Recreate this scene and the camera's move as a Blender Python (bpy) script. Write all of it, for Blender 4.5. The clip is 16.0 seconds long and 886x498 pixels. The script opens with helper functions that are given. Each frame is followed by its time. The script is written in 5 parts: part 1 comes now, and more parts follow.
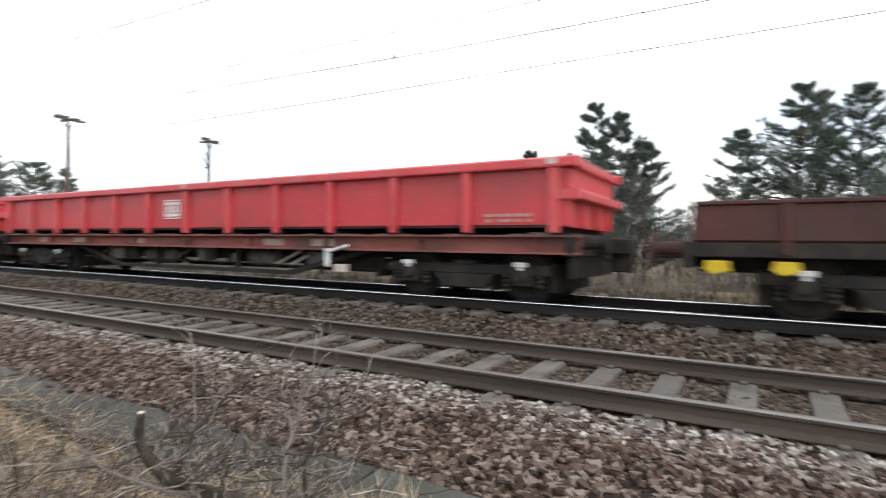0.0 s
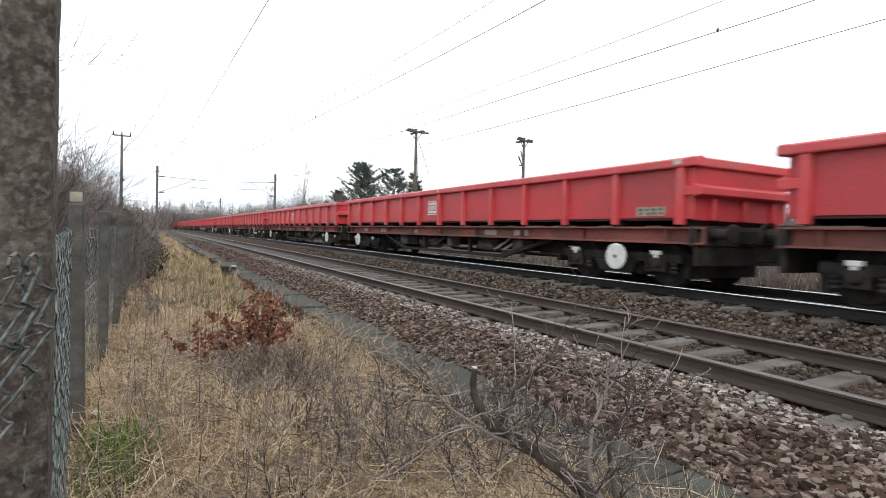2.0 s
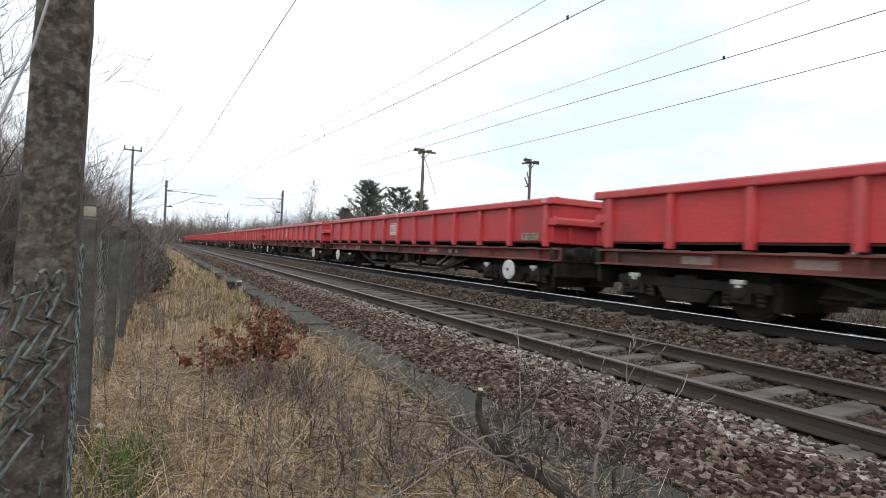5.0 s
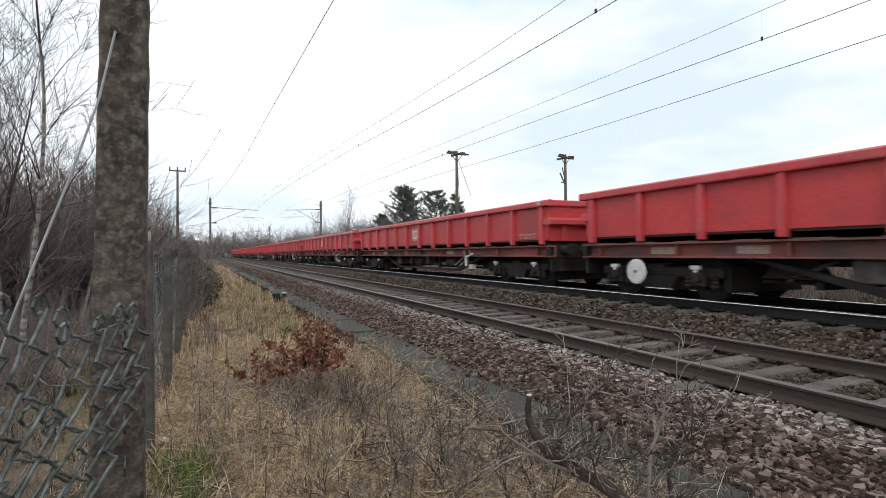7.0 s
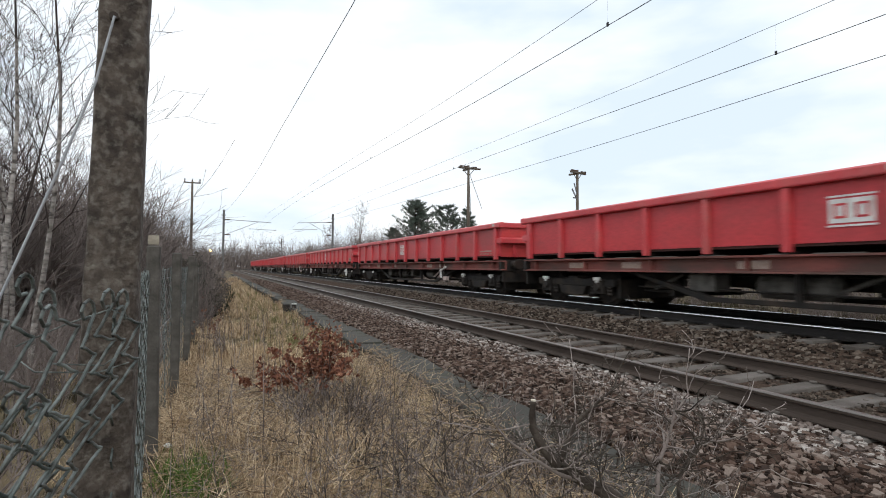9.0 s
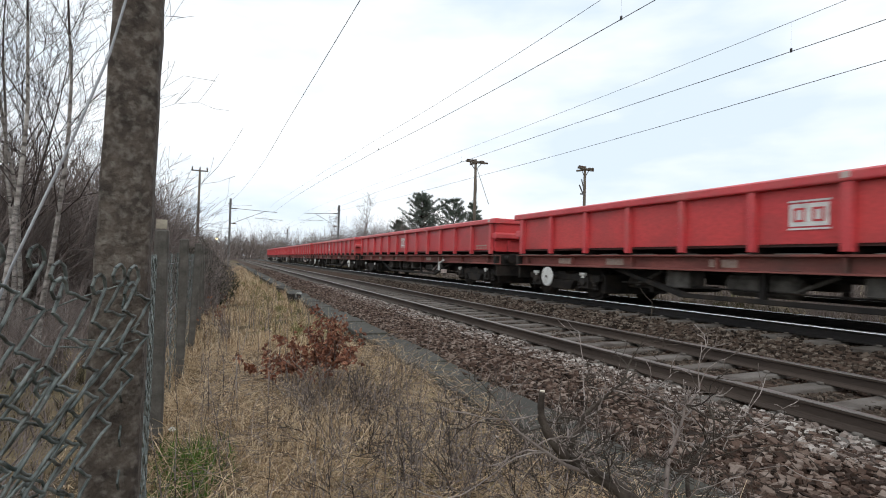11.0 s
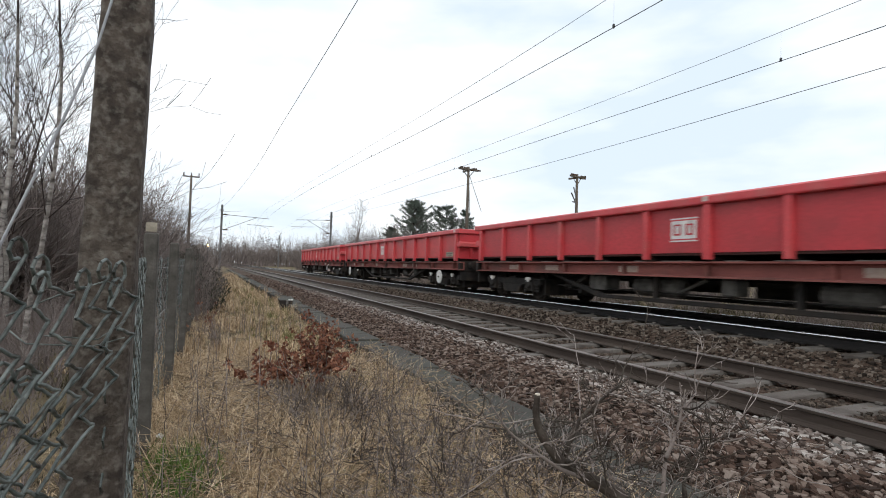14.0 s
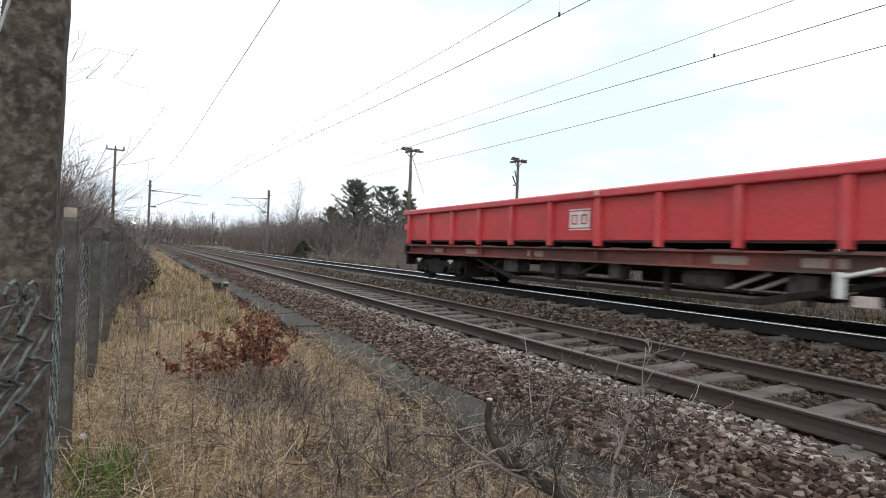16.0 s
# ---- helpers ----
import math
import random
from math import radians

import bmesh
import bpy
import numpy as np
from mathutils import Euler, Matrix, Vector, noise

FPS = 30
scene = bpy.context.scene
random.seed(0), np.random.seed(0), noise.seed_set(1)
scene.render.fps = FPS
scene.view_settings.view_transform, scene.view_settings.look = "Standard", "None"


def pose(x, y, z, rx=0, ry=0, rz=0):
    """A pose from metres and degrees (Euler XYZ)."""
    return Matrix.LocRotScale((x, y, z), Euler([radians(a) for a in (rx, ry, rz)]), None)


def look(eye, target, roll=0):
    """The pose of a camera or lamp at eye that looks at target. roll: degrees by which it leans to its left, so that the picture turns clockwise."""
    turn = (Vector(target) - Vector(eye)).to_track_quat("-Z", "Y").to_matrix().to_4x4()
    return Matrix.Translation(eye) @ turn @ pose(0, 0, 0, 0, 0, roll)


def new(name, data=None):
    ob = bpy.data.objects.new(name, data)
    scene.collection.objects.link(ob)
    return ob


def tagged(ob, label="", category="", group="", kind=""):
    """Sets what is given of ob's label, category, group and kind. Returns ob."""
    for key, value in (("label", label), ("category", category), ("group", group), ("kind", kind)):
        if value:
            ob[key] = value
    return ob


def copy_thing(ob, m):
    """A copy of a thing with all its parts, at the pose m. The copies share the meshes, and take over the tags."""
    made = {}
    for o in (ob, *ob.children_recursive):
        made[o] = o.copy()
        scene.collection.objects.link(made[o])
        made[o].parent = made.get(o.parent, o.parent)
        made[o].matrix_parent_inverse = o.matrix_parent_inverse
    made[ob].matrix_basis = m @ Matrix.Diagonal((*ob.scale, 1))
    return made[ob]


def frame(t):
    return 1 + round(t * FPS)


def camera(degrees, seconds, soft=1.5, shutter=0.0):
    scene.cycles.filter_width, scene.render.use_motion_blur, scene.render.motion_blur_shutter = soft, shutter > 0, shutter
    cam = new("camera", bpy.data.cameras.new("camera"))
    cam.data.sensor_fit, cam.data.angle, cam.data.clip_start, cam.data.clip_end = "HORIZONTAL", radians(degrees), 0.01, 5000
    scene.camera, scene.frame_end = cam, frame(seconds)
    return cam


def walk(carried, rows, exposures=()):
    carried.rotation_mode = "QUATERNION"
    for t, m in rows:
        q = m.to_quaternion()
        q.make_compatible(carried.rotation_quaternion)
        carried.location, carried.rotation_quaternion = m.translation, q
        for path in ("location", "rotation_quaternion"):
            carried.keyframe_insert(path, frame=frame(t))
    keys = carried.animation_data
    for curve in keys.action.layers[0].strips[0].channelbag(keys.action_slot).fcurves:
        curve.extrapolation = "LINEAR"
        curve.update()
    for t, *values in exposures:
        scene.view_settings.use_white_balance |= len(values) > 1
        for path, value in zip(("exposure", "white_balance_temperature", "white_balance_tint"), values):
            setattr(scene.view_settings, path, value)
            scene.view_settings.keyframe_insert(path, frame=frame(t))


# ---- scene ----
cam = camera(78.4, 16.0, soft=1.0, shutter=0.15)
PATH = [
    (0, (-4.582, -0.364, 1.182), (-2.8537, 0.6432, 1.1708), 0.78),
    (0.4, (-4.624, -0.371, 1.164), (-3.4478, 1.2469, 1.1369), 4.48),
    (0.5, (-4.668, -0.395, 1.159), (-3.5747, 1.2792, 1.1292), 2.95),
    (1, (-4.646, -0.433, 1.147), (-3.7185, 1.3386, 1.0867), 1.44),
    (1.5, (-4.665, -0.434, 1.150), (-3.7078, 1.3203, 1.0803), 1.52),
    (2, (-4.671, -0.437, 1.153), (-3.7248, 1.3238, 1.0952), 1.51),
    (2.5, (-4.666, -0.444, 1.153), (-3.7330, 1.3241, 1.1097), 1.20),
    (3, (-4.696, -0.448, 1.152), (-3.7783, 1.3283, 1.1269), 2.04),
    (3.5, (-4.676, -0.453, 1.154), (-3.7800, 1.3346, 1.1440), 1.34),
    (4, (-4.683, -0.450, 1.156), (-3.7944, 1.3416, 1.1536), 0.99),
    (4.2, (-4.689, -0.453, 1.158), (-3.7591, 1.3174, 1.1588), 2.59),
    (6.3, (-4.719, -0.478, 1.184), (-3.8000, 1.2978, 1.2332), 2.26),
    (6.5, (-4.734, -0.485, 1.189), (-3.9069, 1.3356, 1.2331), 2.98),
    (7, (-4.729, -0.489, 1.198), (-3.9264, 1.3427, 1.2127), -0.43),
    (7.5, (-4.713, -0.492, 1.192), (-3.9102, 1.3398, 1.2372), 0.04),
    (8, (-4.689, -0.491, 1.175), (-3.8111, 1.3044, 1.2389), -0.42),
    (8.5, (-4.685, -0.477, 1.158), (-3.8332, 1.3311, 1.2290), 0.95),
    (9, (-4.687, -0.464, 1.143), (-3.9225, 1.3830, 1.2120), 0.30),
    (9.5, (-4.671, -0.449, 1.136), (-3.9162, 1.4018, 1.1910), 1.57),
    (9.7, (-4.684, -0.446, 1.136), (-3.9364, 1.4080, 1.1953), 3.02),
    (12, (-4.701, -0.420, 1.103), (-3.9528, 1.4351, 1.1419), 0.64),
    (12.5, (-4.695, -0.413, 1.100), (-3.9410, 1.4389, 1.1486), 0.82),
    (13, (-4.699, -0.413, 1.097), (-3.9330, 1.4338, 1.1565), 1.49),
    (13.5, (-4.694, -0.408, 1.103), (-3.9250, 1.4373, 1.1676), 1.39),
    (14, (-4.696, -0.408, 1.096), (-3.9234, 1.4353, 1.1698), 1.79),
    (14.5, (-4.698, -0.411, 1.102), (-3.9195, 1.4300, 1.1742), 1.70),
    (15, (-4.694, -0.409, 1.096), (-3.9119, 1.4312, 1.1421), 2.04),
    (15.5, (-4.698, -0.365, 1.151), (-3.8129, 1.4280, 1.1341), 3.99),
    (16, (-4.706, -0.327, 1.174), (-3.7365, 1.4224, 1.1839), 2.24),
]
walk(cam, [(t, look(eye, target, roll)) for t, eye, target, roll in PATH],
     [(0, 0.80), (0.5, 0.76), (1, 0.68), (3.5, 0.54), (4, 0.45), (6.5, 0.18), (9.5, 0.18), (12, 0.17), (15, 0.19), (16, 0.30)])


# ---------- world, sun, exposure ----------
world = bpy.data.worlds.new("overcast_sky")
scene.world = world
world.use_nodes = True
wn, wl = world.node_tree.nodes, world.node_tree.links
wn.clear()
w_out = wn.new("ShaderNodeOutputWorld")
w_bg = wn.new("ShaderNodeBackground")
w_sky = wn.new("ShaderNodeTexSky")
w_sky.sky_type, w_sky.sun_disc = "NISHITA", False
w_sky.sun_elevation, w_sky.sun_rotation = radians(32), radians(150)
w_tc = wn.new("ShaderNodeTexCoord")
w_map = wn.new("ShaderNodeMapping")
w_map.inputs["Scale"].default_value = (1.0, 1.0, 3.2)
w_noise = wn.new("ShaderNodeTexNoise")
w_noise.inputs["Scale"].default_value, w_noise.inputs["Detail"].default_value = 2.3, 5
w_ramp = wn.new("ShaderNodeValToRGB")
w_ramp.color_ramp.elements[0].position, w_ramp.color_ramp.elements[1].position = 0.36, 0.58
w_ramp.color_ramp.elements[0].color = (0.70, 0.785, 0.88, 1)
w_ramp.color_ramp.elements[1].color = (1.0, 1.0, 1.0, 1)
w_gain = wn.new("ShaderNodeMixRGB")
w_gain.blend_type, w_gain.inputs[0].default_value = "MULTIPLY", 1.0
w_gain.inputs[2].default_value = (9.5, 9.75, 9.95, 1)
w_mix = wn.new("ShaderNodeMixRGB")
w_mix.inputs[0].default_value = 0.94
wl.new(w_tc.outputs["Generated"], w_map.inputs["Vector"])
wl.new(w_map.outputs["Vector"], w_noise.inputs["Vector"])
wl.new(w_noise.outputs["Fac"], w_ramp.inputs["Fac"])
wl.new(w_ramp.outputs["Color"], w_gain.inputs[1])
wl.new(w_sky.outputs["Color"], w_mix.inputs[1])
wl.new(w_gain.outputs["Color"], w_mix.inputs[2])
wl.new(w_mix.outputs["Color"], w_bg.inputs["Color"])
w_bg.inputs["Strength"].default_value = 0.11
wl.new(w_bg.outputs["Background"], w_out.inputs["Surface"])

sun = new("sun", bpy.data.lights.new("sun", "SUN"))
sun.data.energy, sun.data.angle, sun.data.color = 0.7, radians(25), (1.0, 0.97, 0.93)
sun.matrix_world = look((0, 0, 30), (16, 26, 0))


# ---------- materials ----------
def material(name, colours, rough=0.8, scale=6.0, metal=0.0, bump=0.3, fine=60.0, vary=0.0, vary_by="island", grime=None, spec=0.3, stretch=(1, 1, 1), bump_dist=0.01):
    """Noise between colours at two scales, optional variation by island or object, optional grime patches, bump."""
    m = bpy.data.materials.new(name)
    m.use_nodes = True
    n, l = m.node_tree.nodes, m.node_tree.links
    bsdf = n["Principled BSDF"]
    bsdf.inputs["Roughness"].default_value = rough
    bsdf.inputs["Metallic"].default_value = metal
    bsdf.inputs["Specular IOR Level"].default_value = spec
    tc = n.new("ShaderNodeTexCoord")
    mp = n.new("ShaderNodeMapping")
    mp.inputs["Scale"].default_value = stretch
    l.new(tc.outputs["Object"], mp.inputs["Vector"])
    big = n.new("ShaderNodeTexNoise")
    big.inputs["Scale"].default_value, big.inputs["Detail"].default_value = scale, 6
    l.new(mp.outputs["Vector"], big.inputs["Vector"])
    ramp = n.new("ShaderNodeValToRGB")
    els = ramp.color_ramp.elements
    while len(els) < len(colours):
        els.new(0.5)
    for i, c in enumerate(colours):
        els[i].position = 0.3 + 0.4 * i / max(1, len(colours) - 1)
        els[i].color = (*c, 1)
    src = big.outputs["Fac"]
    if vary:
        rnd = n.new("ShaderNodeNewGeometry").outputs["Random Per Island"] if vary_by == "island" else n.new("ShaderNodeObjectInfo").outputs["Random"]
        mixv = n.new("ShaderNodeMix")
        mixv.inputs[0].default_value = vary
        l.new(src, mixv.inputs[2])
        l.new(rnd, mixv.inputs[3])
        remap = n.new("ShaderNodeMapRange")
        remap.inputs["From Min"].default_value, remap.inputs["From Max"].default_value = 0.08, 0.92
        remap.inputs["To Min"].default_value, remap.inputs["To Max"].default_value = 0.26, 0.74
        l.new(mixv.outputs[0], remap.inputs["Value"])
        src = remap.outputs["Result"]
    l.new(src, ramp.inputs["Fac"])
    col = ramp.outputs["Color"]
    small = n.new("ShaderNodeTexNoise")
    small.inputs["Scale"].default_value, small.inputs["Detail"].default_value = fine, 4
    l.new(mp.outputs["Vector"], small.inputs["Vector"])
    tone = n.new("ShaderNodeMapRange")
    tone.inputs["To Min"].default_value, tone.inputs["To Max"].default_value = 0.72, 1.25
    l.new(small.outputs["Fac"], tone.inputs["Value"])
    mul = n.new("ShaderNodeMixRGB")
    mul.blend_type, mul.inputs[0].default_value = "MULTIPLY", 1.0
    l.new(col, mul.inputs[1])
    l.new(tone.outputs["Result"], mul.inputs[2])
    col = mul.outputs["Color"]
    if grime:
        colour, amount, gscale = grime
        gn = n.new("ShaderNodeTexNoise")
        gn.inputs["Scale"].default_value, gn.inputs["Detail"].default_value = gscale, 8
        gm = n.new("ShaderNodeMapping")
        gm.inputs["Location"].default_value = (3.1, 7.7, 1.3)
        l.new(mp.outputs["Vector"], gm.inputs["Vector"])
        info = n.new("ShaderNodeObjectInfo")
        shift = n.new("ShaderNodeVectorMath")
        shift.operation = "ADD"
        l.new(gm.outputs["Vector"], shift.inputs[0])
        l.new(info.outputs["Random"], shift.inputs[1])
        l.new(shift.outputs["Vector"], gn.inputs["Vector"])
        gr = n.new("ShaderNodeMapRange")
        gr.inputs["From Min"].default_value, gr.inputs["From Max"].default_value = 0.48, 0.68
        gr.inputs["To Max"].default_value = amount
        l.new(gn.outputs["Fac"], gr.inputs["Value"])
        gx = n.new("ShaderNodeMixRGB")
        gx.inputs[2].default_value = (*colour, 1)
        l.new(gr.outputs["Result"], gx.inputs[0])
        l.new(col, gx.inputs[1])
        col = gx.outputs["Color"]
    l.new(col, bsdf.inputs["Base Color"])
    if bump:
        bp = n.new("ShaderNodeBump")
        bp.inputs["Strength"].default_value, bp.inputs["Distance"].default_value = bump, bump_dist
        l.new(small.outputs["Fac"], bp.inputs["Height"])
        l.new(bp.outputs["Normal"], bsdf.inputs["Normal"])
    return m


RED = material("red_paint", [(0.42, 0.040, 0.052), (0.54, 0.052, 0.060), (0.63, 0.070, 0.064)], 0.42, 0.9, bump=0.08, fine=25, vary=0.4, vary_by="object", grime=((0.22, 0.060, 0.056), 0.5, 1.1), spec=0.4, stretch=(1, 0.5, 1))
RED_RIM = material("red_rim_paint", [(0.50, 0.050, 0.058), (0.64, 0.078, 0.084)], 0.4, 1.2, bump=0.08, fine=25, grime=((0.40, 0.15, 0.13), 0.4, 2.0), spec=0.45)
SOLE = material("faded_underframe_paint", [(0.19, 0.062, 0.052), (0.30, 0.105, 0.088)], 0.75, 2.0, bump=0.2, fine=30, grime=((0.085, 0.062, 0.052), 0.9, 1.6), stretch=(1, 0.4, 1))
BLACK = material("black_bogie_steel", [(0.012, 0.011, 0.010), (0.028, 0.024, 0.021)], 0.75, 5, bump=0.3, fine=40, grime=((0.06, 0.042, 0.030), 0.5, 3))
BROWN_WAGON = material("dark_maroon_wagon_paint", [(0.060, 0.022, 0.020), (0.10, 0.036, 0.030)], 0.7, 1.5, bump=0.15, fine=30, grime=((0.05, 0.035, 0.028), 0.6, 1.5))
WHITE = material("white_paint", [(0.62, 0.62, 0.60), (0.74, 0.74, 0.71)], 0.6, 6, bump=0.1, fine=40, grime=((0.35, 0.32, 0.28), 0.4, 6))
PALE = material("pale_marking_paint", [(0.45, 0.36, 0.33), (0.60, 0.52, 0.48)], 0.7, 14, bump=0.1, fine=60)
LETTERS = material("worn_pale_lettering", [(0.30, 0.20, 0.17), (0.44, 0.36, 0.30)], 0.7, 22, bump=0.1, fine=80)
PLATE = material("worn_beige_plate", [(0.20, 0.17, 0.13), (0.42, 0.38, 0.30)], 0.7, 9, bump=0.1, fine=60)
YELLOW = material("yellow_paint", [(0.52, 0.36, 0.02), (0.66, 0.46, 0.03)], 0.6, 6, bump=0.1, fine=40)
GREYBOX = material("dirty_grey_equipment", [(0.06, 0.055, 0.05), (0.15, 0.14, 0.125)], 0.7, 5, bump=0.2, fine=40)
RAIL_SIDE = material("rusty_rail_steel", [(0.042, 0.031, 0.025), (0.078, 0.058, 0.046)], 0.8, 3, bump=0.3, fine=70, stretch=(1, 0.15, 1))
# Near-black steel for the rails of the train track.
RAIL_BLACK = material("black_rail_steel", [(0.010, 0.009, 0.009), (0.026, 0.022, 0.020)], 0.7, 3, bump=0.2, fine=70, stretch=(1, 0.15, 1))
RAIL_TOP = material("polished_rail_head", [(0.80, 0.80, 0.79), (0.92, 0.91, 0.90)], 0.25, 3, metal=1.0, bump=0.03, fine=80, stretch=(1, 0.05, 1))
RAIL_DULL = material("dull_rail_head", [(0.22, 0.20, 0.18), (0.34, 0.31, 0.29)], 0.46, 3, metal=0.9, bump=0.05, fine=80, stretch=(1, 0.05, 1))
SLEEPER = material("weathered_concrete_sleeper", [(0.10, 0.088, 0.076), (0.19, 0.172, 0.155)], 0.9, 4, bump=0.4, fine=60, vary=0.4, vary_by="object", grime=((0.06, 0.048, 0.04), 0.75, 3))
STONE_BROWN = material("rust_stained_ballast_stone", [(0.024, 0.016, 0.012), (0.064, 0.040, 0.030), (0.118, 0.077, 0.059), (0.23, 0.18, 0.15)], 0.9, 9, bump=0.5, fine=70, vary=0.9, spec=0.15)
STONE_GREY = material("pale_grey_ballast_stone", [(0.050, 0.036, 0.029), (0.14, 0.108, 0.092), (0.27, 0.225, 0.20), (0.42, 0.38, 0.345)], 0.9, 9, bump=0.5, fine=70, vary=0.9, spec=0.15)
STONE_MID = material("dusty_brown_ballast_stone", [(0.024, 0.018, 0.014), (0.066, 0.048, 0.037), (0.118, 0.090, 0.070), (0.20, 0.165, 0.135)], 0.9, 9, bump=0.5, fine=70, vary=0.9, spec=0.15)
STONE_DARK = material("dark_oily_ballast_stone", [(0.035, 0.028, 0.022), (0.085, 0.066, 0.052), (0.15, 0.12, 0.095)], 0.9, 9, bump=0.5, fine=70, vary=0.85, spec=0.15)
TROUGH = material("grey_concrete_trough_lid", [(0.046, 0.044, 0.037), (0.084, 0.081, 0.071)], 0.9, 3, bump=0.4, fine=60, vary=0.4, vary_by="object", grime=((0.05, 0.052, 0.036), 0.8, 3))
POST = material("lichen_covered_concrete_post", [(0.036, 0.029, 0.024), (0.074, 0.059, 0.048), (0.118, 0.098, 0.080)], 0.95, 26, bump=1.0, fine=120, grime=((0.27, 0.25, 0.215), 0.42, 55), stretch=(1, 1, 0.9), bump_dist=0.006)
POST_FAR = material("grey_concrete_fence_post", [(0.065, 0.06, 0.052), (0.135, 0.125, 0.11)], 0.95, 8, bump=0.5, fine=60)
WIRE_MESH = material("green_coated_chain_link_wire", [(0.030, 0.042, 0.038), (0.235, 0.26, 0.245)], 0.42, 26, metal=0.2, bump=0.3, fine=150, grime=((0.03, 0.025, 0.018), 0.9, 30))
GALV = material("galvanised_steel", [(0.26, 0.27, 0.28), (0.38, 0.39, 0.40)], 0.55, 8, metal=0.6, bump=0.1, fine=60)
MAST = material("galvanised_mast_steel", [(0.15, 0.15, 0.15), (0.24, 0.24, 0.24)], 0.7, 4, metal=0.2, bump=0.1, fine=40)
CABLE = material("overhead_line_cable", [(0.035, 0.035, 0.036), (0.06, 0.06, 0.06)], 0.6, 5, metal=0.3, bump=0)
WOOD = material("weathered_pole_timber", [(0.085, 0.07, 0.055), (0.15, 0.125, 0.10)], 0.9, 6, bump=0.4, fine=50, stretch=(1, 1, 0.1))
BARK = material("dark_twig_bark", [(0.030, 0.023, 0.021), (0.070, 0.054, 0.048)], 0.9, 8, bump=0.2, fine=60, vary=0.7)
BARK_GREY = material("grey_brown_shrub_bark", [(0.068, 0.052, 0.044), (0.17, 0.138, 0.122), (0.33, 0.285, 0.26)], 0.9, 8, bump=0.3, fine=90, vary=0.8)
BIRCH = material("pale_birch_bark", [(0.16, 0.14, 0.125), (0.40, 0.37, 0.34)], 0.85, 7, bump=0.3, fine=40, grime=((0.04, 0.034, 0.03), 0.9, 9), stretch=(1, 1, 2.2))
LIMB_BARK = material("dark_brown_limb_bark", [(0.030, 0.023, 0.018), (0.075, 0.058, 0.046)], 0.9, 14, bump=0.6, fine=80, grime=((0.12, 0.105, 0.085), 0.5, 20))
CUT_WOOD = material("fresh_cut_wood", [(0.55, 0.49, 0.40), (0.66, 0.60, 0.50)], 0.8, 20, bump=0.1)
STRAW = material("dry_straw_grass", [(0.165, 0.108, 0.062), (0.48, 0.345, 0.21), (0.78, 0.63, 0.44)], 0.9, 1.4, bump=0, vary=0.72, spec=0.1)
MOSS_GRASS = material("dull_green_grass", [(0.085, 0.085, 0.032), (0.19, 0.185, 0.075), (0.33, 0.29, 0.14)], 0.9, 1.4, bump=0, vary=0.65, spec=0.1)
VERGE = material("dark_rank_verge_grass", [(0.028, 0.026, 0.017), (0.064, 0.055, 0.034), (0.12, 0.10, 0.064)], 0.9, 1.4, bump=0, vary=0.65, spec=0.1)
FRESH_GRASS = material("fresh_green_grass", [(0.045, 0.085, 0.015), (0.12, 0.20, 0.038)], 0.8, 4, bump=0, vary=0.7, spec=0.2)
LEAF_RED = material("withered_russet_leaf", [(0.10, 0.038, 0.024), (0.22, 0.085, 0.052), (0.34, 0.17, 0.105)], 0.8, 6, bump=0, vary=0.8, spec=0.2)
# Needle greens carry the distance haze in their colour, lighter and greyer.
NEEDLES = material("haze_paled_pine_needles", [(0.060, 0.080, 0.068), (0.125, 0.155, 0.128), (0.20, 0.23, 0.19)], 0.8, 1.2, bump=0, vary=0.6, spec=0.2)
EVERGREEN = material("dark_ivy_leaves", [(0.018, 0.024, 0.012), (0.045, 0.05, 0.026)], 0.7, 1.2, bump=0, vary=0.7, spec=0.2)
# Stem colour is paled to stand in for haze over the scrub.
DARKBUSH = material("haze_paled_bramble_stems", [(0.092, 0.074, 0.068), (0.18, 0.148, 0.134), (0.27, 0.23, 0.21)], 0.9, 0.25, bump=0, vary=0.5)
PORCELAIN = material("brown_insulator_glaze", [(0.05, 0.028, 0.02), (0.09, 0.05, 0.035)], 0.3, 8, bump=0)


def ground_material():
    m = material("rough_grass_ground", [(0.075, 0.056, 0.034), (0.16, 0.122, 0.074), (0.24, 0.195, 0.12)], 0.95, 0.7, bump=0.8, fine=30, grime=((0.07, 0.075, 0.03), 0.7, 0.22), spec=0.1, bump_dist=0.04)
    return m


GROUND = ground_material()
BALLAST_BED = material("ballast_bed", [(0.034, 0.024, 0.018), (0.08, 0.054, 0.04), (0.13, 0.098, 0.078)], 0.95, 11, bump=1.0, fine=26, spec=0.1, bump_dist=0.05)
LAMP_GLOW = bpy.data.materials.new("amber_lamp_glow")
LAMP_GLOW.use_nodes = True
LAMP_GLOW.node_tree.nodes["Principled BSDF"].inputs["Emission Color"].default_value = (1.0, 0.72, 0.25, 1)
LAMP_GLOW.node_tree.nodes["Principled BSDF"].inputs["Emission Strength"].default_value = 6.0


# ---------- mesh helpers ----------
def box(x0, x1, y0, y1, z0, z1):
    v = [(x, y, z) for x in (x0, x1) for y in (y0, y1) for z in (z0, z1)]
    return v, [(0, 1, 3, 2), (4, 6, 7, 5), (0, 4, 5, 1), (2, 3, 7, 6), (0, 2, 6, 4), (1, 5, 7, 3)]


